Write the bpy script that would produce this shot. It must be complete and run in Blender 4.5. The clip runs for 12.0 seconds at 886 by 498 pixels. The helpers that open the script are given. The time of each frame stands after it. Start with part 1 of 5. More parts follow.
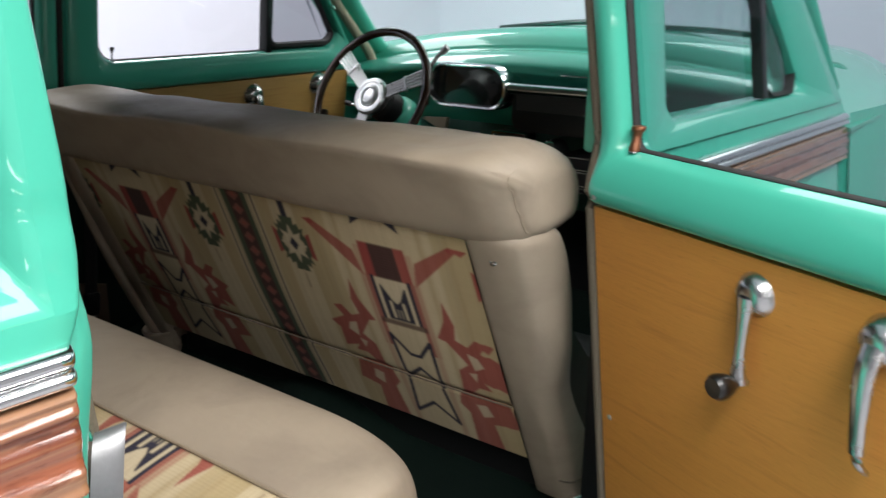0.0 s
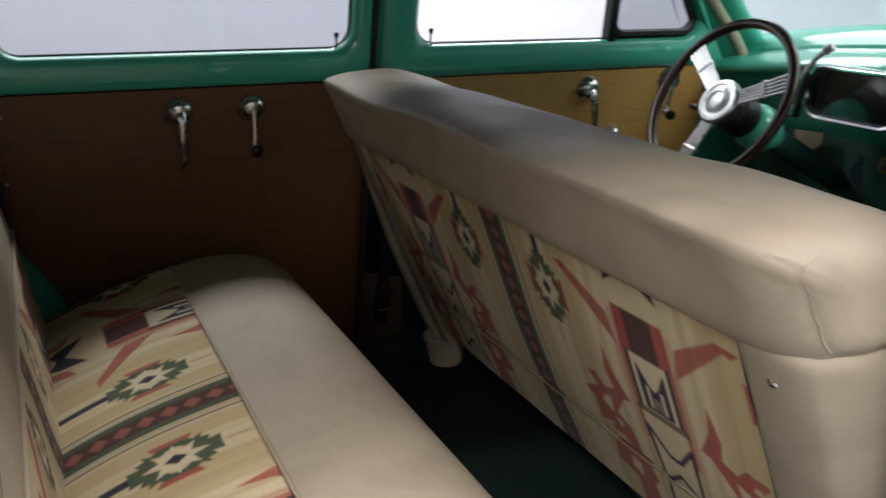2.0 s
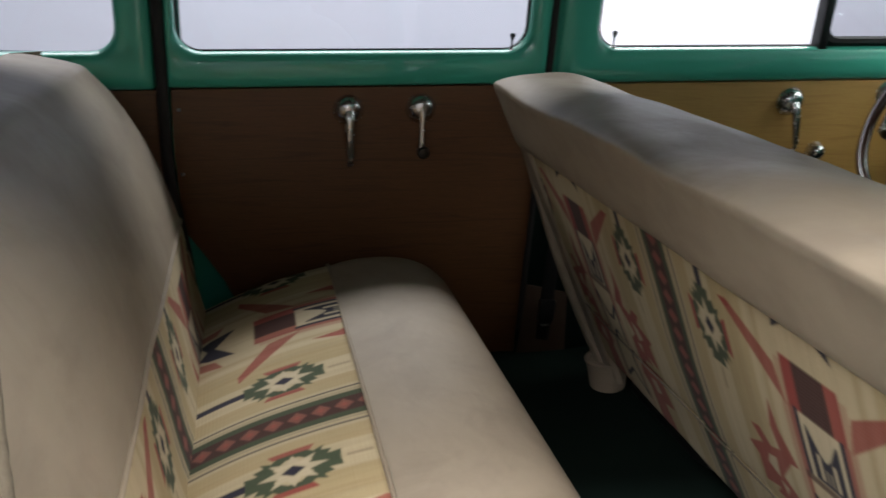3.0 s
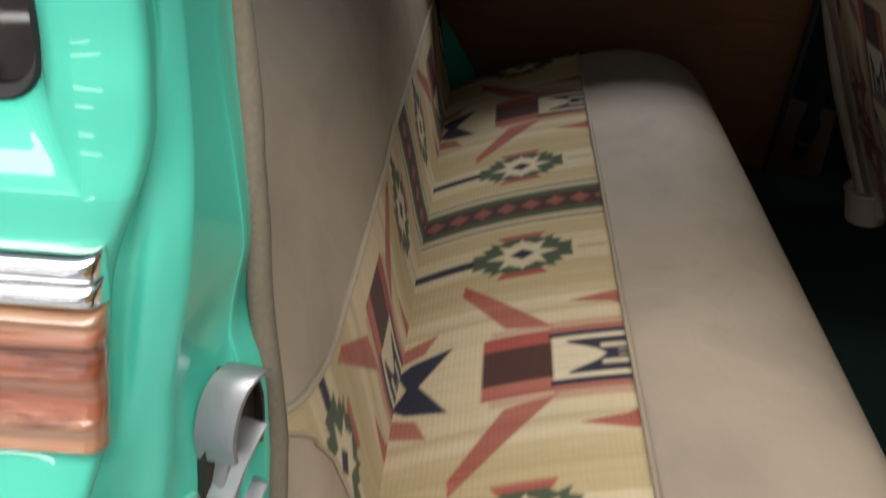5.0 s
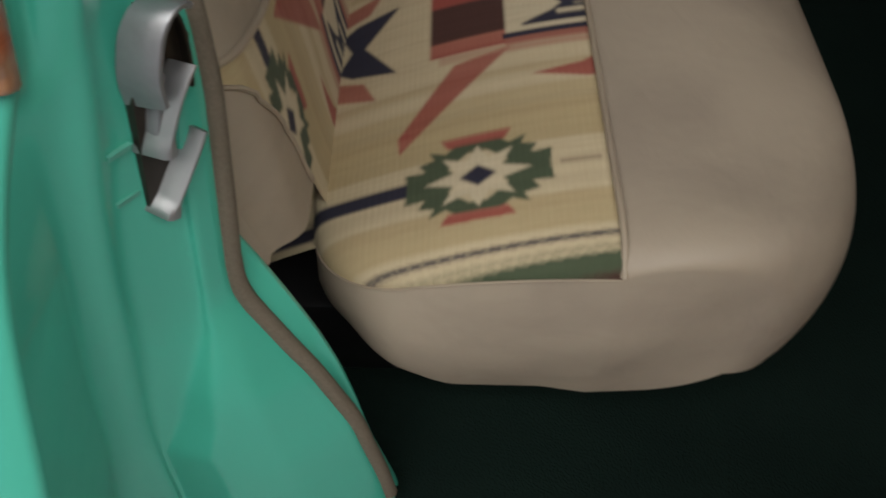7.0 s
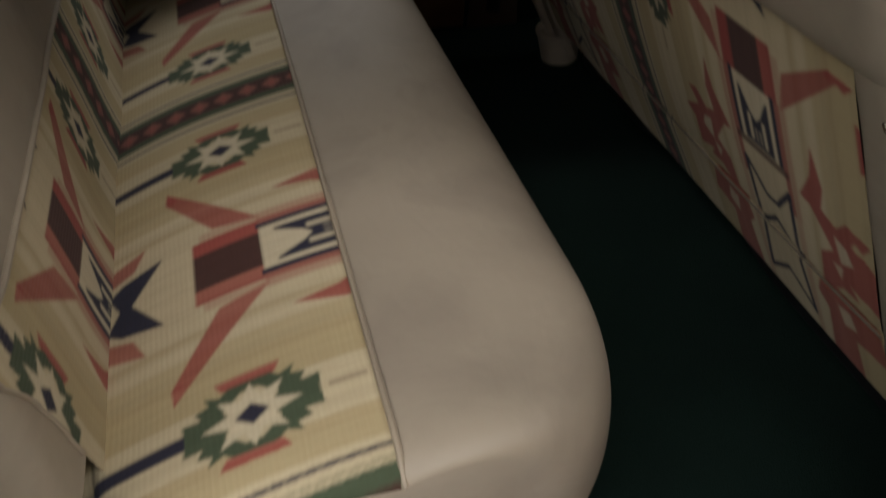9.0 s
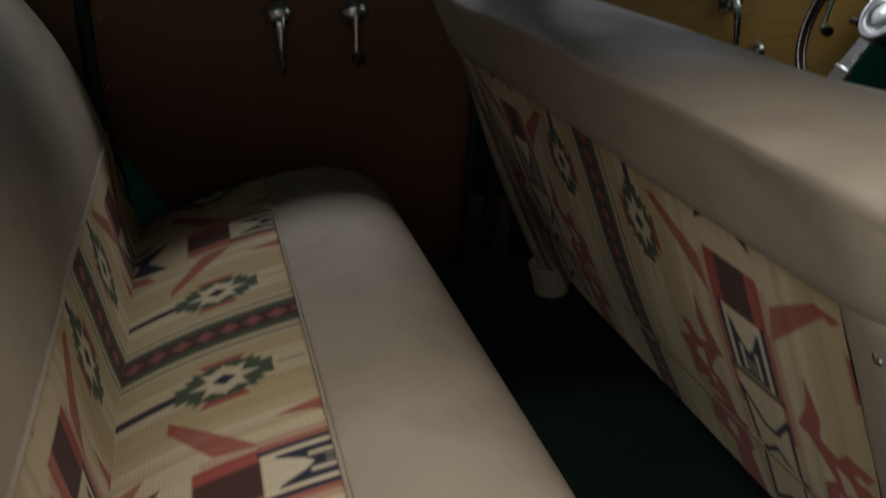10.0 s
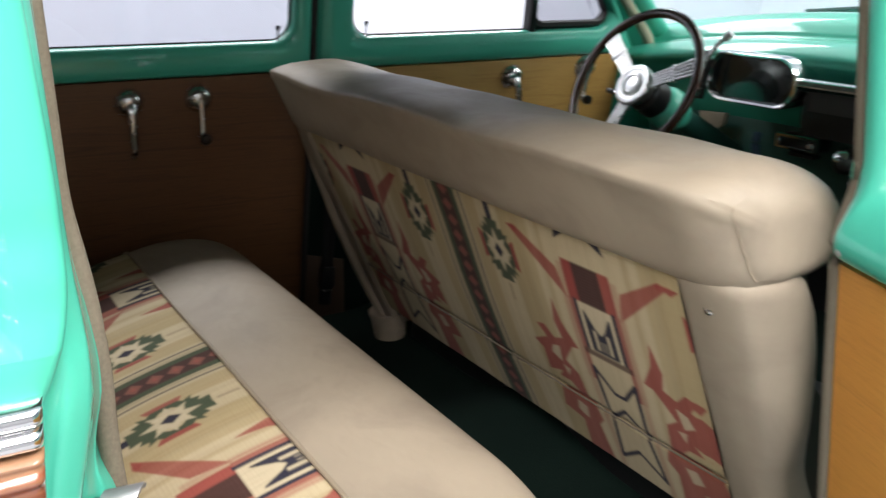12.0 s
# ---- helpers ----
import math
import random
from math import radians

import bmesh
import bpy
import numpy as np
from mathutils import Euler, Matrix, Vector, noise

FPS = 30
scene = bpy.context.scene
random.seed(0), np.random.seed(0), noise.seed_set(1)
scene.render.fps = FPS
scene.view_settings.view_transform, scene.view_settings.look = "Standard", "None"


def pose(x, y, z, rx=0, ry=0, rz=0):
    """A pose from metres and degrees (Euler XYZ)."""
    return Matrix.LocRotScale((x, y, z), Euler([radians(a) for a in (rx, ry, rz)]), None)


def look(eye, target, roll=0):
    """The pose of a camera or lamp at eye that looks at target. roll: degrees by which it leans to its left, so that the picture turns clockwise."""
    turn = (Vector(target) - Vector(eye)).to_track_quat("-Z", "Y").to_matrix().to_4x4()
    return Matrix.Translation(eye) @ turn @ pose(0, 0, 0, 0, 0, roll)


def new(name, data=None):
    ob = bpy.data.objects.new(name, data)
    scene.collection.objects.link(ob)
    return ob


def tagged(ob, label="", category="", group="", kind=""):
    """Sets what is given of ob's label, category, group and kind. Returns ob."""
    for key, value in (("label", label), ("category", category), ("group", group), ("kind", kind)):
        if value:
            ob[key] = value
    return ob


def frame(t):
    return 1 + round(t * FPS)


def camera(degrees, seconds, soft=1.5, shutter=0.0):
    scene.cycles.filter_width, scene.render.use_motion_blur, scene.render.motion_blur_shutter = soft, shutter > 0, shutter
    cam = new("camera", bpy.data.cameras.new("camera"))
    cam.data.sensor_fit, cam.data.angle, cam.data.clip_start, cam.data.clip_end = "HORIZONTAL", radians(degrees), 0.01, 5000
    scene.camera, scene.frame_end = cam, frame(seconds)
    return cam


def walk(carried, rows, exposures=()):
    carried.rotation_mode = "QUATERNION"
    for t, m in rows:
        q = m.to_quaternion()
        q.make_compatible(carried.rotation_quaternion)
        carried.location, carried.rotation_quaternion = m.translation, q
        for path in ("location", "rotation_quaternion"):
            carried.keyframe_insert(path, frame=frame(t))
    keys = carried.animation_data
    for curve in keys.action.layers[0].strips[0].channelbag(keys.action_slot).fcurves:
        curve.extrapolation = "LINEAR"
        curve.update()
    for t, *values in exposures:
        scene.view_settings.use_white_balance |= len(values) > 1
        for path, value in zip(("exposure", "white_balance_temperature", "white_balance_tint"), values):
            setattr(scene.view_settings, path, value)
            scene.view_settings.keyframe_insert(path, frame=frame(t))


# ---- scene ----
cam = camera(53.1, 12.0, shutter=0.5)
PATH = [
    (0, (-0.544, -1.367, 0.994), (0.975, -0.182, 0.458), 0.8),
    (0.5, (-0.439, -1.346, 0.996), (0.949, -0.012, 0.455), 1.2),
    (0.8, (-0.364, -1.334, 0.994), (0.934, 0.086, 0.449), 1.2),
    (1, (-0.336, -1.314, 1.002), (0.911, 0.148, 0.448), 1.5),
    (1.5, (-0.235, -1.271, 1.006), (0.811, 0.33, 0.42), 1.7),
    (2, (-0.145, -1.226, 1.005), (0.69, 0.49, 0.405), 1.9),
    (2.5, (-0.073, -1.181, 1.002), (0.545, 0.621, 0.394), 2.1),
    (3, (-0.045, -1.152, 1.001), (0.379, 0.704, 0.388), 2.1),
    (3.2, (-0.042, -1.141, 0.997), (0.316, 0.729, 0.383), 2.3),
    (4.8, (-0.05, -1.129, 0.978), (-0.145, 0.621, 0.013), 1.8),
    (5, (-0.057, -1.122, 0.97), (-0.138, 0.585, -0.069), 2.6),
    (5.5, (-0.054, -1.126, 0.958), (-0.138, 0.463, -0.253), 2.3),
    (6, (-0.054, -1.125, 0.944), (-0.131, 0.35, -0.404), 2.1),
    (6.5, (-0.055, -1.124, 0.933), (-0.116, 0.231, -0.537), 2.6),
    (7, (-0.046, -1.123, 0.925), (-0.002, 0.141, -0.624), 3.0),
    (7.2, (-0.039, -1.123, 0.925), (0.054, 0.121, -0.638), 3.2),
    (8.8, (0.013, -1.135, 0.96), (0.423, 0.315, -0.347), 1.2),
    (9, (0.02, -1.136, 0.964), (0.439, 0.388, -0.262), 1.1),
    (9.5, (0.012, -1.149, 0.961), (0.477, 0.53, -0.022), 1.2),
    (10, (0.0, -1.153, 0.975), (0.5, 0.619, 0.194), 1.5),
    (10.5, (-0.047, -1.177, 1.002), (0.473, 0.647, 0.366), 1.8),
    (11, (-0.11, -1.225, 1.003), (0.525, 0.575, 0.407), 1.8),
    (11.5, (-0.193, -1.271, 1.0), (0.595, 0.468, 0.403), 1.7),
    (12, (-0.288, -1.308, 0.998), (0.733, 0.304, 0.399), 1.7),
]
EXPOSURE = [(0.0, -0.11), (0.5, -0.09), (1.0, -0.07), (2.0, 0.04), (3.0, 0.27), (5.0, -0.2), (5.5, -0.6), (6.0, -0.8), (6.5, -1.0), (7.0, -1.18), (9.0, -1.05), (9.5, -1.0), (10.0, -1.02), (10.5, -0.52), (11.0, 0.0), (11.5, 0.22), (12.0, 0.45)]
walk(cam, [(t, look(eye, target, roll)) for t, eye, target, roll in PATH], exposures=EXPOSURE)

# ---- world, room lamps ----
world = bpy.data.worlds.new("studio")
scene.world = world
world.use_nodes = True
world.node_tree.nodes["Background"].inputs[0].default_value = (0.80, 0.82, 0.95, 1)
world.node_tree.nodes["Background"].inputs[1].default_value = 0.22


def area(name, m, sx, sy, watts, colour=(1, 1, 1)):
    data = bpy.data.lights.new(name, "AREA")
    data.shape, data.size, data.size_y, data.energy, data.color = "RECTANGLE", sx, sy, watts, colour
    ob = new(name, data)
    ob.matrix_world = m
    return ob


GROUND = -0.34
TOP = 3.6
area("lamp_over_open_side", look((-0.5, -2.8, TOP - 0.12), (-0.5, -2.2, 0.0)), 7.4, 2.0, 680, (1.0, 0.97, 0.945))
area("lamp_over_far_side", look((0.9, 3.0, TOP - 0.08), (0.9, 3.1, 0)), 6.0, 1.0, 260, (0.96, 0.975, 1.0))
area("lamp_over_front", look((4.2, -0.9, TOP - 0.15), (1.4, 0.5, 0.7)), 1.8, 3.0, 55, (1, 0.985, 0.95))
area("lamp_over_front_wall", look((5.5, 0.3, TOP - 0.08), (5.9, 0.3, 0)), 1.0, 5.0, 130, (1.0, 0.99, 0.95))
area("strip_light_behind", look((-2.0, -4.7, 1.75), (-1.4, -0.8, 0.6)), 3.6, 0.05, 6, (1.0, 0.985, 0.97))
area("strip_light_behind", look((-2.3, -4.7, 0.86), (-1.4, -0.8, 0.6)), 3.4, 0.05, 9, (1.0, 0.985, 0.97))
area("strip_light_behind", look((-2.5, -4.7, 0.40), (-1.4, -0.8, 0.6)), 3.4, 0.04, 7, (1.0, 0.985, 0.97))
area("strip_light_behind", look((-2.0, -4.7, 2.30), (-1.4, -0.8, 0.6)), 3.6, 0.09, 11, (1.0, 0.985, 0.97))

# ---- materials ----


def rgba(c):
    return (c[0], c[1], c[2], 1)


class Mat:
    """A small builder of node materials."""

    def __init__(self, name, colour, rough=0.5, metal=0.0, coat=0.0, spec=0.5):
        self.m = bpy.data.materials.new(name)
        self.m.use_nodes = True
        self.t = self.m.node_tree
        self.b = self.t.nodes["Principled BSDF"]
        self.b.inputs["Base Color"].default_value = rgba(colour)
        self.b.inputs["Roughness"].default_value = rough
        self.b.inputs["Metallic"].default_value = metal
        self.b.inputs["Coat Weight"].default_value = coat
        self.b.inputs["Coat Roughness"].default_value = 0.05
        self.b.inputs["Specular IOR Level"].default_value = spec

    def node(self, kind, **values):
        n = self.t.nodes.new(kind)
        for k, v in values.items():
            n.inputs[k.replace("_", " ")].default_value = v
        return n

    def link(self, a, b):
        self.t.links.new(a, b)

    def coords(self, scale=(1, 1, 1), turn=(0, 0, 0)):
        c = self.node("ShaderNodeTexCoord")
        mp = self.node("ShaderNodeMapping")
        mp.inputs["Scale"].default_value = scale
        mp.inputs["Rotation"].default_value = turn
        self.link(c.outputs["Object"], mp.inputs["Vector"])
        return mp.outputs[0]

    def noise(self, scale, detail=4.0, vector=None, rough=0.55, dist=0.0):
        n = self.node("ShaderNodeTexNoise", Scale=scale, Detail=detail, Roughness=rough, Distortion=dist)
        self.link(vector or self.coords(), n.inputs["Vector"])
        return n.outputs["Fac"]

    def ramp(self, fac, stops):
        r = self.node("ShaderNodeValToRGB")
        while len(r.color_ramp.elements) < len(stops):
            r.color_ramp.elements.new(0.5)
        for e, (p, c) in zip(r.color_ramp.elements, stops):
            e.position, e.color = p, rgba(c)
        self.link(fac, r.inputs[0])
        return r.outputs[0]

    def mix(self, fac, a, b, how="MIX"):
        n = self.t.nodes.new("ShaderNodeMix")
        n.data_type, n.blend_type = "RGBA", how
        for sock, v in ((n.inputs[0], fac), (n.inputs[6], a), (n.inputs[7], b)):
            if isinstance(v, (int, float)):
                sock.default_value = v
            elif isinstance(v, tuple):
                sock.default_value = rgba(v)
            else:
                self.link(v, sock)
        return n.outputs[2]

    def spread(self, fac, lo, hi):
        n = self.node("ShaderNodeMapRange")
        n.inputs["To Min"].default_value, n.inputs["To Max"].default_value = lo, hi
        self.link(fac, n.inputs["Value"])
        return n.outputs[0]

    def bump(self, height, strength=0.2, distance=0.002):
        n = self.node("ShaderNodeBump", Strength=strength, Distance=distance)
        self.link(height, n.inputs["Height"])
        old = self.b.inputs["Normal"].links
        if old:
            self.link(old[0].from_socket, n.inputs["Normal"])
        self.link(n.outputs[0], self.b.inputs["Normal"])

    def base(self, socket):
        self.link(socket, self.b.inputs["Base Color"])

    def rough(self, socket):
        self.link(socket, self.b.inputs["Roughness"])


def paint_mat():
    k = Mat("teal_paint", (0.035, 0.47, 0.30), 0.45, coat=0.9, spec=0.3)
    k.b.inputs["Coat Roughness"].default_value = 0.035
    k.base(k.mix(k.spread(k.noise(3.0), 0.0, 0.35), (0.058, 0.405, 0.292), (0.048, 0.362, 0.260)))
    k.rough(k.spread(k.noise(40.0), 0.38, 0.52))
    k.bump(k.noise(220.0, 2.0), 0.03, 0.0006)
    k.bump(k.noise(5.0, 2.0), 0.06, 0.004)
    return k.m


def wood_mat(name, light, dark, rough=0.38, coat=0.2, figure=1.0):
    """Veneer with a lengthwise grain; figure: how strongly it is marked."""
    k = Mat(name, light, rough, coat=coat)
    grain = k.noise(4.0, 8.0, k.coords((0.7, 0.7, 13.0)), 0.65, 1.2)
    fine = k.noise(34.0, 6.0, k.coords((1.0, 1.0, 20.0)), 0.7)
    fleck = k.noise(60.0, 3.0, k.coords((1.0, 1.0, 9.0)), 0.6)
    mid = tuple(0.72 * a + 0.28 * b for a, b in zip(light, dark))
    col = k.ramp(grain, [(0.28, dark), (0.44, mid), (0.52, light), (0.60, mid), (0.74, light)])
    col = k.mix(max(0.0, 1.0 - 0.75 * figure), col, light)
    col = k.mix(k.spread(fine, 0.0, min(0.8, 0.65 * figure)), col, dark)
    col = k.mix(k.ramp(fleck, [(0.60, (0, 0, 0)), (0.72, (0.35, 0.35, 0.35))]), col, tuple(0.7 * c for c in dark))
    k.base(k.mix(k.spread(k.noise(2.2), 0.0, 0.3), col, tuple(1.15 * c for c in light)))
    k.rough(k.spread(fine, rough - 0.08, rough + 0.14))
    k.bump(fine, 0.14, 0.0008)
    return k.m


def streaked_mat():
    """Varnished trim board with lengthwise light and dark streaks."""
    k = Mat("streaked_trim_wood", (0.2, 0.08, 0.03), 0.16, coat=1.0)
    band = k.noise(1.0, 3.0, k.coords((1.2, 1.2, 46.0)), 0.5, 0.5)
    fine = k.noise(1.0, 5.0, k.coords((9.0, 9.0, 320.0)), 0.6, 0.4)
    blotch = k.noise(1.0, 4.0, k.coords((14.0, 14.0, 70.0)), 0.6, 0.8)
    col = k.ramp(band, [(0.30, (0.16, 0.030, 0.014)), (0.41, (0.30, 0.095, 0.045)), (0.50, (0.28, 0.135, 0.075)), (0.57, (0.19, 0.050, 0.024)), (0.66, (0.29, 0.130, 0.058)), (0.76, (0.13, 0.030, 0.015))])
    col = k.mix(k.spread(fine, 0.0, 0.55), col, (0.10, 0.030, 0.016))
    col = k.mix(k.ramp(blotch, [(0.52, (0, 0, 0)), (0.66, (0.8, 0.8, 0.8))]), col, (0.075, 0.022, 0.012))
    c, xyz, add = k.node("ShaderNodeTexCoord"), k.node("ShaderNodeSeparateXYZ"), k.node("ShaderNodeMath")
    k.link(c.outputs["Object"], xyz.inputs[0])
    k.link(xyz.outputs["Z"], add.inputs[0])
    k.link(k.spread(blotch, -0.003, 0.003), add.inputs[1])
    height = k.node("ShaderNodeMapRange")
    height.inputs["From Min"].default_value, height.inputs["From Max"].default_value = 0.637, 0.717
    k.link(add.outputs[0], height.inputs["Value"])
    edges = k.ramp(height.outputs[0], [(0.0, (0.8, 0.8, 0.8)), (0.20, (0.7, 0.7, 0.7)), (0.25, (0, 0, 0)), (0.84, (0, 0, 0)), (0.89, (0.75, 0.75, 0.75))])
    k.base(k.mix(edges, col, k.mix(k.spread(fine, 0.0, 0.6), (0.36, 0.20, 0.11), (0.20, 0.085, 0.04))))
    k.rough(k.spread(fine, 0.08, 0.24))
    k.bump(fine, 0.25, 0.002)
    return k.m


def vinyl_mat(name, colour):
    k = Mat(name, colour, 0.5, spec=0.38)
    blot = k.noise(4.0, 5.0)
    col = k.mix(k.spread(blot, 0.0, 0.85), colour, tuple(0.76 * c for c in colour))
    worn = k.ramp(k.noise(7.0, 6.0, k.coords((1.0, 1.0, 1.6)), 0.6, 0.6), [(0.45, (0, 0, 0)), (0.66, (0.6, 0.6, 0.6))])
    k.base(k.mix(worn, col, (0.68 * colour[0], 0.67 * colour[1], 0.69 * colour[2])))
    k.rough(k.spread(k.noise(14.0), 0.42, 0.62))
    n = k.node("ShaderNodeTexVoronoi", Scale=620.0)
    k.link(k.coords(), n.inputs["Vector"])
    k.bump(n.outputs["Distance"], 0.10, 0.0006)
    k.bump(k.noise(9.0, 3.0), 0.38, 0.010)
    k.bump(k.noise(26.0, 3.0, k.coords((1.0, 0.6, 1.0)), 0.5, 1.5), 0.16, 0.004)
    k.bump(k.noise(4.5, 2.0, k.coords((1.0, 0.7, 1.0)), 0.5, 0.8), 0.4, 0.018)
    return k.m


def fabric_mat():
    k = Mat("patterned_weave", (0.5, 0.4, 0.2), 0.88, spec=0.2)
    a = k.node("ShaderNodeVertexColor")
    a.layer_name = "weave"
    u = k.node("ShaderNodeUVMap")
    u.uv_map = "cloth"
    mp = k.node("ShaderNodeMapping")
    k.link(u.outputs[0], mp.inputs["Vector"])
    mp.inputs["Scale"].default_value = (150, 30, 1)
    slub = k.noise(1.0, 3.0, mp.outputs[0])
    mp2 = k.node("ShaderNodeMapping")
    k.link(u.outputs[0], mp2.inputs["Vector"])
    mp2.inputs["Scale"].default_value = (12, 420, 1)
    slub2 = k.noise(1.0, 3.0, mp2.outputs[0])
    col = k.mix(k.spread(slub, 0.05, 0.42), a.outputs[0], (0.70, 0.66, 0.58), "MULTIPLY")
    col = k.mix(k.spread(slub2, 0.0, 0.4), col, (0.78, 0.74, 0.66), "MULTIPLY")
    col = k.mix(1.0, col, (0.96, 0.925, 0.85), "MULTIPLY")
    hs = k.node("ShaderNodeHueSaturation", Saturation=0.98, Value=0.95)
    k.link(col, hs.inputs["Color"])
    k.base(hs.outputs[0])
    w = k.node("ShaderNodeTexWave", Scale=55.0, Distortion=1.5, Detail=1.0)
    w.bands_direction = "Y"
    k.link(u.outputs[0], w.inputs["Vector"])
    k.bump(w.outputs["Fac"], 0.2, 0.0010)
    k.b.inputs["Sheen Weight"].default_value = 0.04
    return k.m


def carpet_mat():
    k = Mat("dark_green_carpet", (0.007, 0.020, 0.015), 0.95, spec=0.1)
    f = k.noise(420.0, 3.0)
    k.base(k.mix(k.noise(6.0), (0.003, 0.0085, 0.007), (0.0085, 0.020, 0.015)))
    k.bump(f, 0.9, 0.006)
    return k.m


def chrome_mat(name="chrome", tone=0.82, rough=0.08):
    k = Mat(name, (tone, tone, tone), rough, 1.0)
    k.rough(k.spread(k.noise(60.0), rough * 0.7, rough * 2.2))
    return k.m


def plain_mat(name, colour, rough=0.5, metal=0.0, scale=60.0, vary=0.25, bump=0.05, coat=0.0):
    k = Mat(name, colour, rough, metal, coat)
    k.base(k.mix(k.spread(k.noise(scale), 0.0, 1.0), colour, tuple((1 - vary) * c for c in colour)))
    k.rough(k.spread(k.noise(scale * 0.3), rough * 0.85, min(1, rough * 1.2)))
    if bump:
        k.bump(k.noise(scale * 4), bump, 0.001)
    return k.m


def glass_mat(name, tint, gloss=0.03):
    m = bpy.data.materials.new(name)
    m.use_nodes = True
    t = m.node_tree
    t.nodes.remove(t.nodes["Principled BSDF"])
    a, b, mx, f, p, q = (t.nodes.new(n) for n in ("ShaderNodeBsdfTransparent", "ShaderNodeBsdfGlossy", "ShaderNodeMixShader", "ShaderNodeLayerWeight", "ShaderNodeMath", "ShaderNodeMath"))
    a.inputs[0].default_value = rgba(tint)
    b.inputs["Roughness"].default_value = gloss
    f.inputs["Blend"].default_value = 0.5
    p.operation, q.operation = "POWER", "MULTIPLY_ADD"
    p.inputs[1].default_value, q.inputs[1].default_value, q.inputs[2].default_value = 5.0, 0.85, 0.035
    t.links.new(f.outputs["Facing"], p.inputs[0])
    t.links.new(p.outputs[0], q.inputs[0])
    t.links.new(q.outputs[0], mx.inputs[0])
    t.links.new(a.outputs[0], mx.inputs[1])
    t.links.new(b.outputs[0], mx.inputs[2])
    t.links.new(mx.outputs[0], t.nodes["Material Output"].inputs["Surface"])
    return m


TEAL = paint_mat()
OAK = wood_mat("oak_veneer", (0.69, 0.305, 0.062), (0.36, 0.130, 0.024), 0.44, 0.06, 0.75)
# The same oak, darkened mostly for the shade on the far side.
OAK_SHADED = wood_mat("shaded_oak_veneer", (0.155, 0.063, 0.018), (0.026, 0.010, 0.004), 0.58, 0.0, 1.2)
OAK_GOLD = wood_mat("golden_oak_veneer", (0.42, 0.26, 0.075), (0.20, 0.10, 0.025), 0.45, 0.05, 1.1)
TRIMWOOD = streaked_mat()
VINYL = vinyl_mat("taupe_vinyl", (0.350, 0.288, 0.217))
VINYL_WELT = vinyl_mat("taupe_welt", (0.34, 0.275, 0.20))
STITCH = vinyl_mat("dark_stitched_seam", (0.16, 0.13, 0.095))
CLOTH = fabric_mat()
CARPET = carpet_mat()
CHROME = chrome_mat()
WORN_CHROME = chrome_mat("worn_chrome", 0.60, 0.17)
SATIN = chrome_mat("brushed_steel", 0.46, 0.34)
ALLOY = chrome_mat("polished_alloy", 0.72, 0.22)
BLACK = plain_mat("black_plastic", (0.012, 0.012, 0.013), 0.35)
GLOSS_BLACK = plain_mat("gloss_black_plastic", (0.006, 0.005, 0.005), 0.3, 0, 20.0, 0.2, 0.0, 0.25)
RUBBER = plain_mat("black_rubber", (0.015, 0.014, 0.014), 0.75)
LACE = plain_mat("grey_tan_windlace", (0.19, 0.155, 0.11), 0.9, 0, 380.0, 0.5, 0.6)
KHAKI = plain_mat("khaki_windlace", (0.36, 0.335, 0.245), 0.9, 0, 380.0, 0.35, 0.6)
# Brown pillar board; also stands for shaded vinyl on the front seat.
BOARD_AND_SHADE = plain_mat("dark_brown_board_and_shade", (0.055, 0.030, 0.017), 0.6)
RIMWOOD = wood_mat("dark_rim_wood", (0.050, 0.022, 0.013), (0.020, 0.008, 0.006), 0.2)
SCREEN = plain_mat("dark_screen", (0.012, 0.013, 0.016), 0.22, 0, 5.0, 0.1, 0.0, 1.0)
# Teal darkened to stand for the shade under the dash.
DASH_SHADED = plain_mat("shaded_teal_paint", (0.018, 0.085, 0.065), 0.5, 0, 60.0, 0.4, 0.3)
BRONZE = plain_mat("bronze_knob", (0.20, 0.075, 0.035), 0.4, 0.6)
GLASS_DOOR = glass_mat("grey_tinted_glass", (0.41, 0.48, 0.505), 0.02)
GLASS = glass_mat("lavender_tinted_glass", (0.42, 0.428, 0.458))
GLASS_FRONT = glass_mat("clear_tinted_glass", (0.92, 0.92, 0.93))
GLASS_DARK = glass_mat("dark_tinted_glass", (0.10, 0.10, 0.115))
GLASS_AQUA = glass_mat("aqua_tinted_glass", (0.90, 0.965, 0.955))
WALLS = plain_mat("studio_wall_paint", (0.80, 0.79, 0.86), 0.8, 0, 3.0, 0.06, 0.03)
PALE_GREY = plain_mat("grey_wall_paint", (0.22, 0.22, 0.235), 0.8, 0, 3.0, 0.08, 0.03)
DIM = plain_mat("dim_grey_curtain", (0.16, 0.16, 0.18), 0.9, 0, 3.0, 0.1, 0.03)
STUDIO_FLOOR = plain_mat("studio_floor_coating", (0.26, 0.26, 0.28), 0.35, 0, 2.0, 0.15, 0.02)
LINER = plain_mat("brown_grey_headliner", (0.13, 0.115, 0.09), 0.9, 0, 200.0, 0.15, 0.2)

# ---- mesh helpers ----


def sm(x):
    x = min(1.0, max(0.0, x))
    return x * x * (3 - 2 * x)


def curve_at(points, x):
    """A smooth value between the (x, value) pairs."""
    if x <= points[0][0]:
        return points[0][1]
    for (a, va), (b, vb) in zip(points, points[1:]):
        if x <= b:
            return va + (vb - va) * (x - a) / (b - a)
    return points[-1][1]


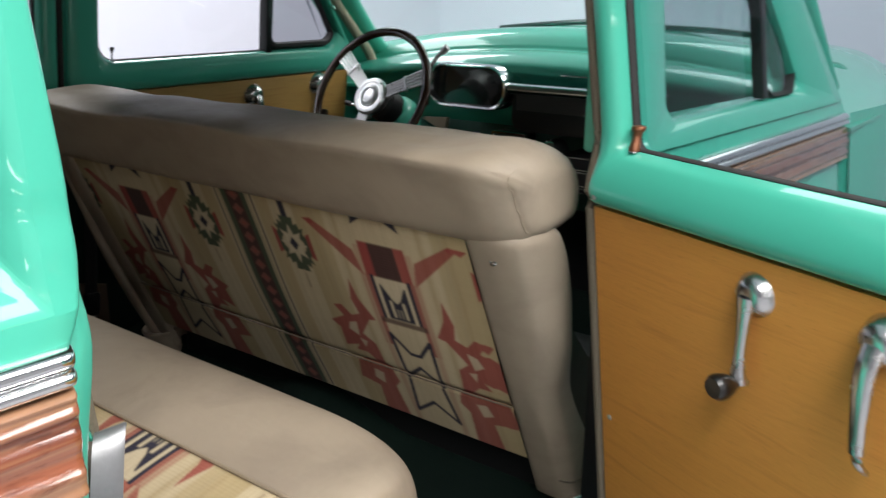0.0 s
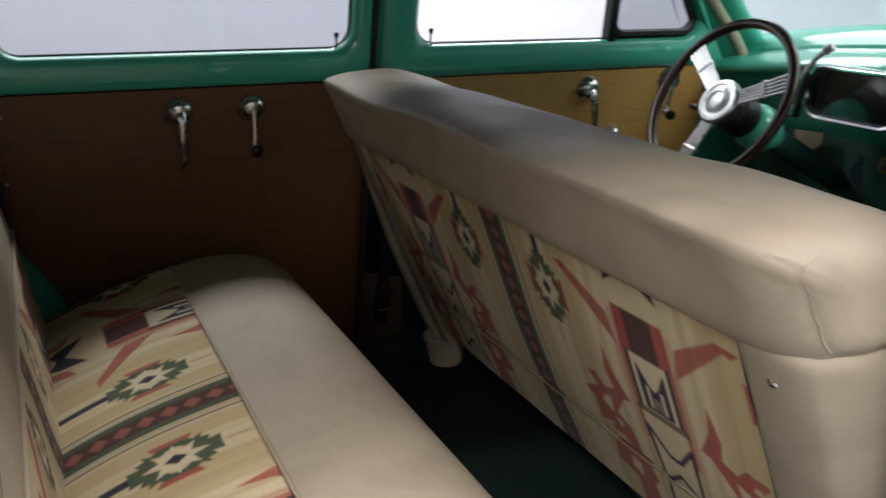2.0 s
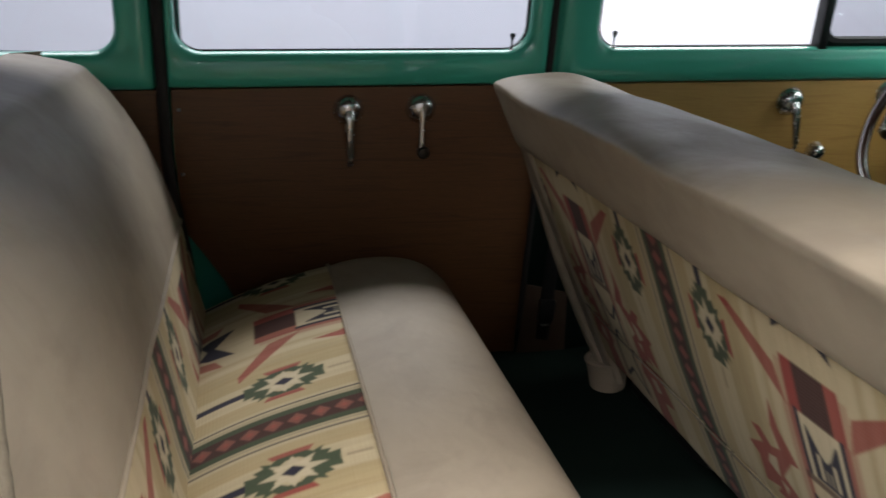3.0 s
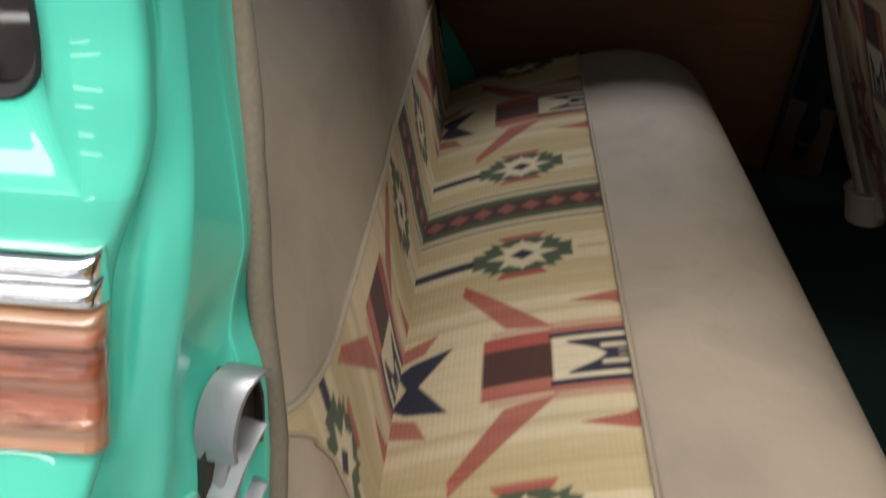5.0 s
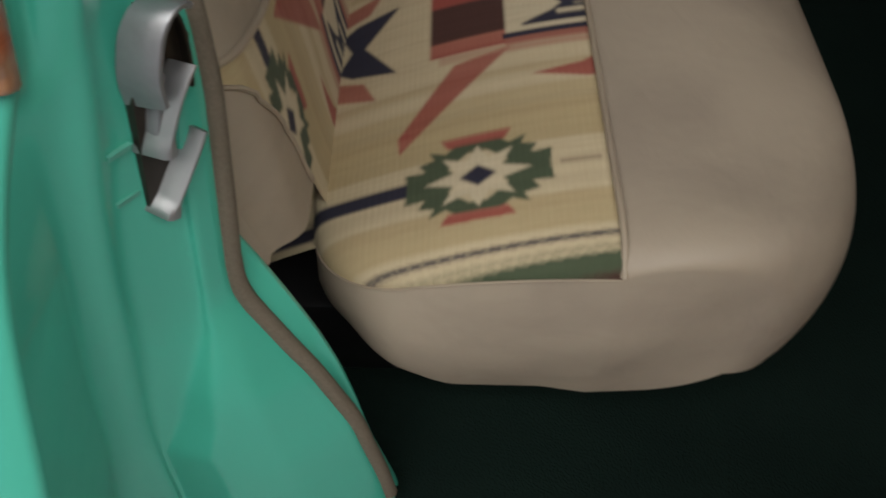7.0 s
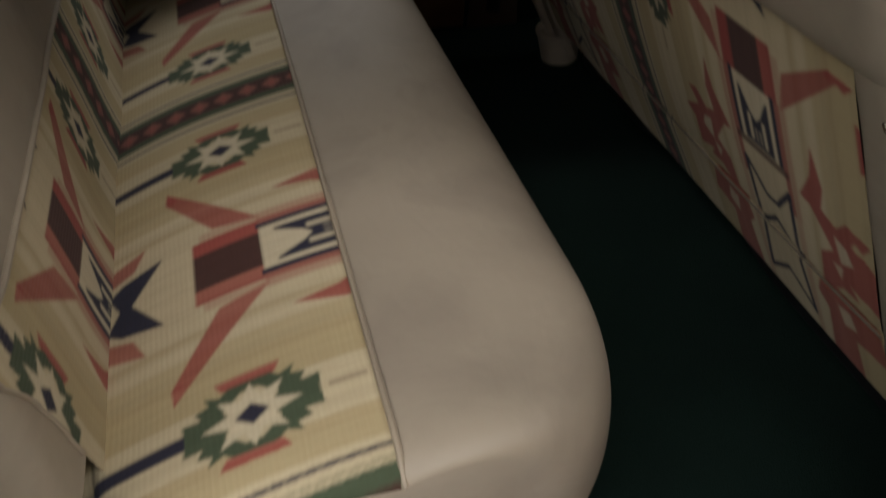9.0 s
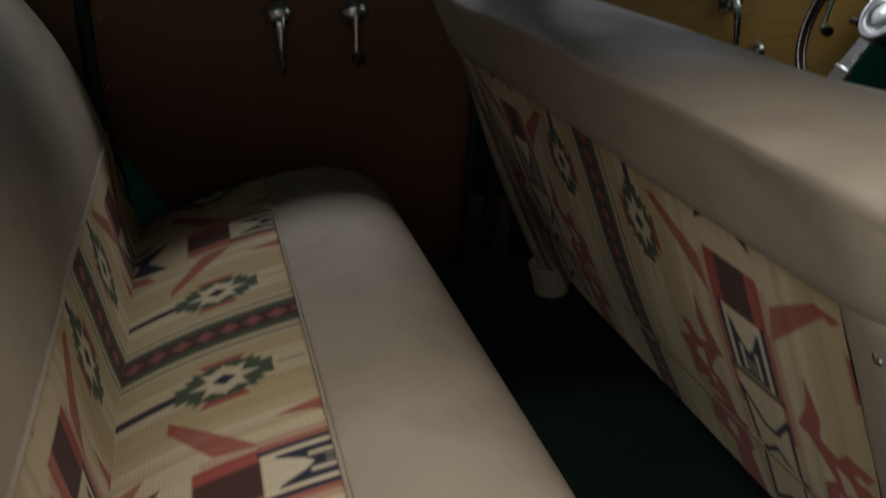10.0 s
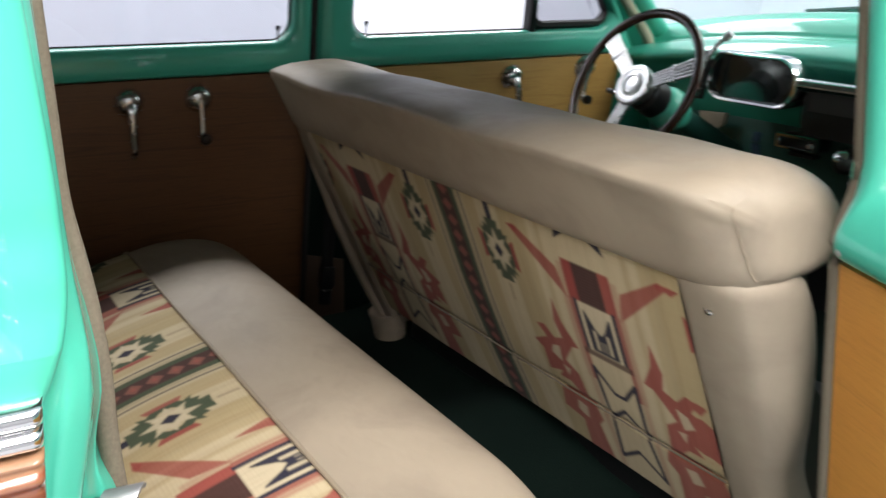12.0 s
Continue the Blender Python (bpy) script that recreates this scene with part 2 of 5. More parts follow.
def smooth_line(points, n):
    """n + 1 points along a Catmull-Rom line through the given points."""
    pts = [Vector(p) for p in points]
    pts = [2 * pts[0] - pts[1]] + pts + [2 * pts[-1] - pts[-2]]
    segs = len(pts) - 3
    out = []
    for i in range(n + 1):
        s = min(segs - 1e-6, i / n * segs)
        k = int(s)
        u = s - k
        a, b, c, d = pts[k:k + 4]
        out.append(0.5 * (2 * b + (c - a) * u + (2 * a - 5 * b + 4 * c - d) * u * u + (3 * b - a - 3 * c + d) * u ** 3))
    return out


def grid(rows, closed=False, bm=None):
    """Faces between rows of points of equal length."""
    bm = bm or bmesh.new()
    vs = [[bm.verts.new(p) for p in r] for r in rows]
    for a, b in zip(vs, vs[1:]):
        n = len(a)
        for j in range(n if closed else n - 1):
            k = (j + 1) % n
            bm.faces.new((a[j], a[k], b[k], b[j]))
    return bm, vs


def loft(rows, caps=True):
    """A closed tube through rings of points."""
    bm, vs = grid(rows, True)
    if caps:
        bm.faces.new(vs[0][::-1])
        bm.faces.new(vs[-1])
    return bm


def tube(points, radius, sides=10, flat=1.0, n=0):
    pts = smooth_line(points, n) if n else [Vector(p) for p in points]
    rows = []
    up = Vector((0.13, 0.21, 0.97))
    for i, p in enumerate(pts):
        d = (pts[min(i + 1, len(pts) - 1)] - pts[max(i - 1, 0)]).normalized()
        a = d.cross(up).normalized()
        b = a.cross(d)
        r = radius(i / max(1, len(pts) - 1)) if callable(radius) else radius
        rows.append([p + r * (math.cos(w) * a + flat * math.sin(w) * b) for w in (2 * math.pi * k / sides for k in range(sides))])
    return loft(rows)


def block(x0, x1, y0, y1, z0, z1, bevel=0.004, seg=2):
    bm = bmesh.new()
    bmesh.ops.create_cube(bm, size=1)
    for v in bm.verts:
        v.co = Vector(((x0 + x1) / 2 + v.co.x * (x1 - x0), (y0 + y1) / 2 + v.co.y * (y1 - y0), (z0 + z1) / 2 + v.co.z * (z1 - z0)))
    if bevel:
        bmesh.ops.bevel(bm, geom=list(bm.edges), offset=bevel, segments=seg, profile=0.5, affect="EDGES")
    return bm


def turned(profile, n=28):
    """A body of revolution about z from (radius, z) pairs."""
    rows = [[(r * math.cos(2 * math.pi * k / n), r * math.sin(2 * math.pi * k / n), z) for k in range(n)] for r, z in profile]
    return loft(rows)


def moved(bm, m):
    bmesh.ops.transform(bm, matrix=m, verts=bm.verts)
    return bm


def joined(*bms):
    out = bmesh.new()
    for b in bms:
        me = bpy.data.meshes.new("x")
        b.to_mesh(me)
        out.from_mesh(me)
        b.free()
        bpy.data.meshes.remove(me)
    return out


def slab(bm, depth):
    """Thickness for an open sheet, against its normals."""
    bmesh.ops.recalc_face_normals(bm, faces=bm.faces)
    bmesh.ops.solidify(bm, geom=list(bm.faces), thickness=depth)
    return bm


def thing(name, at, label, category, group="", kind=""):
    ob = new(name)
    ob.location = at
    ob.empty_display_size = 0.05
    return tagged(ob, label, category, group, kind)


def part(name, bm, mat, parent=None, label="", smooth=True):
    me = bpy.data.meshes.new(name)
    bmesh.ops.recalc_face_normals(bm, faces=bm.faces)
    bm.to_mesh(me)
    bm.free()
    me.materials.append(mat)
    if smooth:
        me.shade_smooth()
        me.set_sharp_from_angle(angle=radians(38))
    ob = new(name, me)
    if parent:
        hold(ob, parent)
    if label:
        tagged(ob, label)
    return ob


def hold(ob, parent):
    """Parent ob, which stays where it is."""
    ob.parent = parent
    ob.matrix_parent_inverse = Matrix.Translation(-parent.location) if parent.parent is None else Matrix()
    return ob


def set_structure(name, bm, mat, label, smooth=True):
    return tagged(part(name, bm, mat, None, "", smooth), label, name.rstrip("_0123456789").replace("_", " "), kind="structure")

# ---- studio room ----
RX0, RX1, RY0, RY1 = -5.5, 7.0, -5.0, 4.6
set_structure("ground", block(RX0, RX1, RY0, RY1, GROUND - 0.2, GROUND, 0), STUDIO_FLOOR, "smooth grey coated studio floor under the car")
set_structure("ceiling", block(RX0, RX1, RY0, RY1, TOP, TOP + 0.15, 0), WALLS, "plain pale studio ceiling")
set_structure("wall_north", block(RX0 - 0.2, RX1 + 0.2, RY1, RY1 + 0.2, GROUND, TOP, 0), WALLS, "plain pale lavender studio wall")
set_structure("wall_south", block(RX0 - 0.2, RX1 + 0.2, RY0 - 0.2, RY0, GROUND, TOP, 0), PALE_GREY, "plain grey studio wall")
set_structure("wall_east", block(RX1, RX1 + 0.2, RY0, RY1, GROUND, TOP, 0), WALLS, "plain pale lavender studio wall")
set_structure("wall_west", block(RX0 - 0.2, RX0, RY0, RY1, GROUND, TOP, 0), DIM, "dim grey studio wall")

# ---- car body: shared shapes ----
LEAN_IN = 0.14


def far(x, n, z):
    """The inside of the car's far flank: n goes into the cabin."""
    return Vector((x, 0.735 - LEAN_IN * (z - 0.72) - n, z + 0.02 * x))


def near(x, n, z):
    """The outside of the car's near flank: n goes out of the car."""
    return Vector((x, -0.80 + 0.10 * (z - 0.72) + 0.035 * sm((z - 0.73) / 0.12) - n, z))


HINGE = Vector((0.482, -0.835, 0))
SWING = Vector((-0.40, -0.9165, 0))
INSIDE = Vector((-0.9165, 0.40, 0))


def swung(u, n, z):
    """The open door: u from its hinge edge, n out of its inner face."""
    lean = 0.12 * (min(z, 0.755) - 0.6) - 0.033 * sm((z - 0.745) / 0.085) + 0.06 * max(0.0, z - 0.82)
    p = HINGE + SWING * (u - 0.13 * max(0.0, z - 0.79) - 0.013 * sm((z - 0.735) / 0.07)) + INSIDE * (n + lean)
    return Vector((p.x, p.y, z))


def far_rear(u, n, z):
    return far(0.60 - u, n, z)


def far_front(u, n, z):
    return far(1.62 - u, n, z)


def near_front(u, n, z):
    return near(1.62 - u, n, z)


def round_rect(u0, u1, z0, z1, r, k=7):
    out = []
    for cu, cz, a0 in ((u1 - r, z1 - r, 0), (u0 + r, z1 - r, 90), (u0 + r, z0 + r, 180), (u1 - r, z0 + r, 270)):
        out += [(cu + r * math.cos(radians(a0 + 90 * i / k)), cz + r * math.sin(radians(a0 + 90 * i / k))) for i in range(k + 1)]
    return out


def ring(flank, outer, inner, profile):
    """A frame from an outer to an inner outline; profile: (share of the way, height)."""
    rows = [[flank(a[0] + (b[0] - a[0]) * s, n, a[1] + (b[1] - a[1]) * s) for a, b in zip(outer, inner)] for s, n in profile]
    rows.append(rows[0])
    return grid(rows, True)[0]


def pane(flank, outline, n):
    bm = bmesh.new()
    bm.faces.new([bm.verts.new(flank(u, n, z)) for u, z in outline])
    return bm


def plate(flank, outline, n0, n1, bevel=0.002):
    """A board of any outline between two heights."""
    rows = [[flank(u, n0, z) for u, z in outline], [flank(u, n1, z) for u, z in outline]]
    bm, vs = grid(rows, True)
    bm.faces.new(vs[0])
    top = bm.faces.new(vs[1][::-1])
    if bevel:
        bmesh.ops.bevel(bm, geom=list(top.edges), offset=bevel, segments=2, profile=0.5, affect="EDGES")
    return bm


def placed(flank, u, n, z):
    """The pose of something fixed to a flank: x along u, y out of it, z up."""
    p, e = flank(u, n, z), 1e-3
    a, b, c = ((flank(u + du, n + dn, z + dz) - p) / e for du, dn, dz in ((e, 0, 0), (0, e, 0), (0, 0, e)))
    m = Matrix((a.normalized(), b.normalized(), c.normalized())).transposed().to_4x4()
    m.translation = p
    return m


STAND = Matrix.Rotation(radians(-90), 4, "X")


def escutcheon(parent, m, name, wide=1.0, tall=1.0):
    dome = [(0.0005, 0.030), (0.008, 0.029), (0.014, 0.026), (0.0195, 0.019), (0.022, 0.010), (0.0255, 0.004), (0.026, 0.0)]
    return part(name, moved(turned([(r * wide, h * tall) for r, h in dome[::-1]]), m @ STAND), WORN_CHROME, parent, "round chrome boss")


def window_crank(parent, flank, u, z, slant=0.0, size=0.9, wide=1.1, tall=1.0):
    m = placed(flank, u, 0, z) @ Matrix.Rotation(radians(slant), 4, "Y") @ Matrix.Scale(size, 4)
    crank = escutcheon(parent, m, "window_crank", wide, tall)
    tagged(crank, "chrome window crank with a dark knob")
    low = 0.026 * (1 - tall)
    arm = [(0, 0.026 - low, -0.002), (0, 0.030 - low, -0.03), (0, 0.034 - low, -0.06), (0, 0.036 - low, -0.088), (0.001, 0.036 - low, -0.10)]
    part("arm", moved(tube(arm, lambda s: 0.0108 - 0.0045 * math.sin(math.pi * min(1, s * 1.1)), 12, 0.65, 16), m), WORN_CHROME, crank)
    grip = [(0.0050, 0.0), (0.0060, 0.004), (0.0090, 0.010), (0.0130, 0.017), (0.0150, 0.025), (0.0148, 0.032), (0.0115, 0.037), (0.0006, 0.0385)]
    part("knob", moved(turned(grip, 18), m @ Matrix.Translation((0, 0.036 - low, -0.098)) @ STAND), GLOSS_BLACK, crank, "dark rounded crank knob")


def inside_handle(parent, flank, u, z, slant=0.0, size=0.9, wide=1.1):
    m = placed(flank, u, 0, z) @ Matrix.Rotation(radians(slant), 4, "Y") @ Matrix.Scale(size, 4)
    handle = escutcheon(parent, m, "door_handle", wide)
    tagged(handle, "curved chrome inside door handle")
    arm = [(0, 0.024, -0.002), (-0.002, 0.034, -0.022), (-0.005, 0.038, -0.055), (-0.010, 0.036, -0.09), (-0.014, 0.031, -0.122), (-0.014, 0.020, -0.136)]
    part("lever", moved(tube(arm, lambda s: 0.0125 - 0.0065 * s, 12, 0.66, 22), m), WORN_CHROME, handle)


def lock_knob(parent, flank, u, z, n=-0.012, mat=BLACK, spool=False):
    prof = [(0.0022, 0.0), (0.0022, 0.022), (0.003, 0.024), (0.0055, 0.030), (0.006, 0.034), (0.0045, 0.037), (0.0004, 0.038)]
    if spool:
        prof = [(0.0072, 0.0), (0.0074, 0.004), (0.0066, 0.009), (0.0056, 0.015), (0.0056, 0.020), (0.0068, 0.024), (0.0090, 0.027), (0.0094, 0.030), (0.0084, 0.032), (0.0004, 0.0325)]
    ob = part("lock_knob", moved(turned(prof, 16), placed(flank, u, n, z)), mat, parent, "waisted brown lock knob" if spool else "small upright lock knob")
    part("ferrule", moved(turned([(0.007, -0.002), (0.007, 0.002), (0.0045, 0.004), (0.002, 0.004)], 14), placed(flank, u, n, z)), CHROME, ob)


def screw(parent, flank, u, z, n=0.0):
    prof = [(0.0042, -0.001), (0.0042, 0.0008), (0.003, 0.002), (0.0004, 0.0026)]
    part("screw", moved(turned(prof, 12), placed(flank, u, n, z) @ STAND), SATIN, parent)


GARNISH = [(a.x, a.y) for a in smooth_line([(0.0, 0.0, 0), (0.04, 0.006, 0), (0.12, 0.011, 0), (0.3, 0.016, 0), (0.6, 0.016, 0), (0.82, 0.011, 0), (0.93, 0.004, 0), (1.0, -0.010, 0)], 28)] + [(1.0, -0.035), (0.0, -0.035)]
BELT = 0.742
SILL = 0.818


def dense_outline(points, n=14):
    out = []
    for i, (u, z) in enumerate(points):
        u2, z2 = points[(i + 1) % len(points)]
        out += [(u + (u2 - u) * k / n, z + (z2 - z) * k / n) for k in range(n)]
    return out


def rear_door(thing_ob, flank, open_door):
    outer = round_rect(0.0, 0.797, BELT + 0.003, 1.24, 0.012)
    inner = round_rect(0.045, 0.777, SILL, 1.19, 0.05)
    if open_door:
        outer = dense_outline(round_rect(-0.004, 0.797, BELT + 0.003, 1.24, 0.012))
        inner = dense_outline(round_rect(0.034, 0.760, SILL - 0.004, 1.19, 0.016))
    part("window_frame", ring(flank, outer, inner, GARNISH), TEAL, thing_ob, "glossy teal painted window surround")
    left, right = min(u for u, z in inner), max(u for u, z in inner)
    part("window_rubber", ring(flank, [(u, z) for u, z in round_rect(left - 0.001, right + 0.001, (SILL - 0.005 if open_door else SILL - 0.001), 1.191, 0.016 if open_door else 0.046)],
                               round_rect(left + 0.003, right - 0.003, (SILL - 0.001 if open_door else SILL + 0.003), 1.187, 0.015 if open_door else 0.044),
                               [(0, -0.014), (0.5, -0.012), (1, -0.014), (1, -0.024), (0, -0.024)]), RUBBER, thing_ob, "black rubber glass run")
    part("window_glass", pane(flank, round_rect(left + 0.002, right - 0.002, (SILL - 0.002 if open_door else SILL + 0.002), 1.188, 0.016 if open_door else 0.045), -0.022), GLASS_DOOR if open_door else GLASS, thing_ob, "tinted door glass").visible_shadow = False
    cut = [(-0.0, 0.05), (0.59, 0.05), (0.66, 0.20), (0.70, 0.30), (0.745, 0.37), (0.785, 0.43), (0.794, 0.60), (0.794, BELT), (-0.0, BELT)]
    # The closed far door's card takes the oak darkened for shade.
    part("door_card", plate(flank, cut, -0.02, 0.002, 0.003), OAK if open_door else OAK_SHADED, thing_ob, "flat oak veneer door card")
    shell = [(-0.004 if open_door else 0.002, 0.06), (0.59, 0.06), (0.664, 0.20), (0.704, 0.30), (0.75, 0.37), (0.793, 0.43), (0.797, 0.60), (0.797, BELT + 0.001), (-0.004 if open_door else 0.002, BELT + 0.001)]
    part("door_shell", plate(flank, shell, -0.075, -0.021, 0.0), TEAL, thing_ob, "teal painted steel door shell")
    window_crank(thing_ob, flank, 0.275, 0.702 if open_door else 0.694, 0, 1.0 if open_door else 0.92, 0.98 if open_door else 1.4, 0.62 if open_door else 1.0)
    inside_handle(thing_ob, flank, 0.432, 0.704 if open_door else 0.694, -4, 0.98 if open_door else 0.92, 1.1 if open_door else 1.4)
    lock_knob(thing_ob, flank, 0.047 if open_door else 0.079, SILL - 0.002, -0.004 if open_door else -0.01, BRONZE if open_door else BLACK, open_door)
    for u, z in ((0.016, 0.757), (0.018, 0.44), (0.012, 0.20), (0.78, 0.70), (0.78, 0.56)) if open_door else ((0.78, 0.70), (0.78, 0.56)):
        screw(thing_ob, flank, u, z if z < BELT else 0.757, 0.002 if z < BELT else 0.012)


door_1 = thing("door_1", swung(0.4, 0, 0.08), "open teal rear door with oak card, crank and handle", "car door", "car doors", "structure")
rear_door(door_1, swung, True)
edge = [swung(-0.012 - 0.002 * sm((z - 0.74) / 0.10), -0.006 + 0.008 * sm((z - 0.74) / 0.10), z) for z in np.linspace(0.08, 1.22, 60)]
part("edge_seal", tube(edge, 0.0095, 10), LACE, door_1, "worn grey-tan fabric edge seal")
door_2 = thing("door_2", far_rear(0.4, 0, 0.08), "closed teal rear door with shaded oak card and chrome handles", "car door", "car doors", "structure")
rear_door(door_2, far_rear, False)

def raked(points, u0, z0, rate, below=1.0):
    """Lean an outline's front edge back as it rises past z0."""
    mid = 0.5 * (min(u for u, z in points) + max(u for u, z in points))
    out = []
    for u, z in points:
        out.append((u + (u0 + (z - z0) * (rate if z > z0 else below) - min(a for a, b in points)) if u < mid else u, z))
    return out


door_3 = thing("door_3", far_front(0.5, 0, 0.08), "closed teal front door with oak card behind the steering wheel", "car door", "car doors", "structure")
o3 = round_rect(0.005, 0.995, BELT + 0.003, 1.24, 0.012)
i3 = round_rect(0.075, 0.905, SILL + 0.004, 1.19, 0.05)
o3, i3 = raked(o3, 0.0, 0.88, 0.9, 0.3), raked(i3, 0.075, 0.93, 0.9, 0.0)
part("window_frame", ring(far_front, o3, i3, GARNISH), TEAL, door_3, "glossy teal painted window surround")
part("window_rubber", ring(far_front, raked(round_rect(0.074, 0.906, SILL + 0.003, 1.191, 0.05), 0.074, 0.93, 0.9, 0.0), raked(round_rect(0.080, 0.900, SILL + 0.007, 1.185, 0.046), 0.079, 0.93, 0.9, 0.0),
                           [(0, -0.016), (0.5, -0.010), (1, -0.014), (1, -0.03), (0, -0.03)]), RUBBER, door_3)
part("vent_frame", ring(far_front, raked(round_rect(0.078, 0.352, SILL + 0.006, 1.188, 0.03), 0.078, 0.93, 0.9, 0.0), raked(round_rect(0.086, 0.338, SILL + 0.026, 1.182, 0.03), 0.086, 0.93, 0.9, 0.0),
                        [(0, -0.012), (0.3, 0.0), (0.8, 0.0), (1, -0.01), (1, -0.026), (0, -0.026)]), RUBBER, door_3, "black rubber vent window frame")
part("vent_glass", pane(far_front, raked(round_rect(0.085, 0.339, SILL + 0.025, 1.183, 0.03), 0.085, 0.93, 0.9, 0.0), -0.016), GLASS, door_3, "tinted vent window glass").visible_shadow = False
part("window_glass", pane(far_front, [(0.350, SILL + 0.004), (0.860, SILL + 0.004), (0.902, SILL + 0.045), (0.902, 1.188), (0.364, 1.188)], -0.022), GLASS_FRONT, door_3, "clear door glass").visible_shadow = False
part("division_bar", plate(far_front, [(0.340, SILL - 0.004), (0.362, SILL - 0.004), (0.376, 1.192), (0.354, 1.192)], -0.03, 0.004, 0.002), BLACK, door_3, "straight black division bar")
part("vent_latch", tube([far_front(0.105, -0.004, 0.93), far_front(0.10, 0.012, 0.935), far_front(0.12, 0.022, 0.95)], 0.006, 8, 0.7, 8), CHROME, door_3)
part("door_card", plate(far_front, [(0.0, 0.05), (0.99, 0.05), (0.99, BELT), (0.0, BELT)], -0.02, 0.002, 0.003), OAK_GOLD, door_3, "flat oak veneer door card")
part("door_shell", plate(far_front, [(0.002, 0.06), (0.992, 0.06), (0.992, BELT + 0.001), (0.002, BELT + 0.001)], -0.075, -0.021, 0), TEAL, door_3)
window_crank(door_3, far_front, 0.137, 0.708, -12, 0.95, 1.5)
inside_handle(door_3, far_front, 0.402, 0.694, 6, 0.92, 1.5)
lock_knob(door_3, far_front, 0.865, SILL + 0.003, -0.01)

escutcheon(door_3, placed(far_front, 0.303, 0, 0.567), "pull_boss")

# near front door, closed, seen from outside
door_4 = thing("door_4", near_front(0.5, 0, 0.08), "closed teal front door with chrome and wood side trim", "car door", "car doors", "structure")
SKIN = [(0.0, 0.0), (0.05, 0.010), (0.3, 0.012), (0.8, 0.006), (0.95, 0.0), (1.0, -0.016), (1.0, -0.05), (0.0, -0.05)]
fo = raked(round_rect(-0.15, 0.928, 0.775, 1.24, 0.004), 0.0, 0.90, 1.2, 1.2)
fi = raked(round_rect(0.130, 0.785, 0.812, 1.19, 0.03), 0.125, 0.93, 1.4, 0.0)
part("window_frame", ring(near_front, fo, fi, SKIN), TEAL, door_4, "teal painted window surround")
part("division_bar", plate(near_front, [(0.322, 0.815), (0.352, 0.815), (0.380, 1.19), (0.350, 1.19)], -0.02, 0.002, 0.002), BLACK, door_4)
part("window_glass", pane(near_front, [(0.350, 0.81), (0.787, 0.81), (0.787, 1.192), (0.378, 1.192)], -0.018), GLASS_FRONT, door_4, "clear door glass").visible_shadow = False
part("vent_glass", pane(near_front, raked(round_rect(0.128, 0.324, 0.811, 1.192, 0.05), 0.123, 0.93, 1.0, 0.0), -0.014), GLASS_FRONT, door_4, "clear vent glass").visible_shadow = False
part("vent_rubber", ring(near_front, raked(round_rect(0.129, 0.323, 0.811, 1.191, 0.05), 0.124, 0.93, 1.0, 0.0), raked(round_rect(0.135, 0.318, 0.819, 1.184, 0.048), 0.130, 0.93, 1.0, 0.0),
                         [(0, -0.01), (0.5, 0.002), (1, -0.008), (1, -0.02), (0, -0.02)]), RUBBER, door_4)
part("door_shell", plate(near_front, [(-0.19, 0.0), (0.928, 0.0), (0.928, 0.776), (-0.15, 0.776), (-0.19, 0.72)], -0.05, 0.004, 0.004), TEAL, door_4, "teal painted outer door skin")


def side_trim(parent, x0, x1, follow=lambda z: 0.0, lean=0.0):
    """Chrome spear over a varnished wood strip on the near flank."""
    stops = [(x, 0, 1) for x in np.linspace(x0, x1 - 0.012, 60)] + [(x1 - 0.008, 1, 1), (x1 - 0.004, 1, 0.92), (x1 - 0.0015, 1, 0.7), (x1, 1, 0.25)]

    def strip(name, z0, z1, height, mat, label, steps):
        zs = np.linspace(z0, z1, steps)
        rows = []
        for x, k, h in stops:
            rows.append([near(x + k * lean * (z - 0.70), height((z - z0) / (z1 - z0), x) * h + follow(z), z) for z in zs] + [near(x + k * lean * (z - 0.70), follow(z) - 0.004, z) for z in (z1, z0)])
        part(name, loft(rows), mat, parent, label)

    def chrome(s, x):
        return 0.003 + 0.010 * abs(math.sin(2 * math.pi * s)) ** 0.45 + 0.002 * math.sin(math.pi * s)

    def bark(s, x):
        """Uneven lengthwise ridges, like planed bark."""
        w = s + 0.020 * noise.noise((x * 5, s * 3, 0.4))
        ridge = 0.5 + 0.5 * math.sin(2 * math.pi * (4.1 * w + 0.1) + 1.2 * math.sin(7 * w))
        edge = min(1.0, s / 0.06, (1 - s) / 0.06)
        return 0.002 + 0.0075 * edge ** 0.5 + 0.0032 * ridge * edge + 0.0012 * noise.noise((x * 22, s * 26, 2.0)) * edge
    strip("chrome_strip", 0.7185, 0.7485, chrome, CHROME, "bright two-ribbed chrome strip", 27)
    strip("wood_strip", 0.637, 0.7170, bark, TRIMWOOD, "varnished brown wood strip with uneven ridges", 56)


side_trim(door_4, 0.64, 1.77)

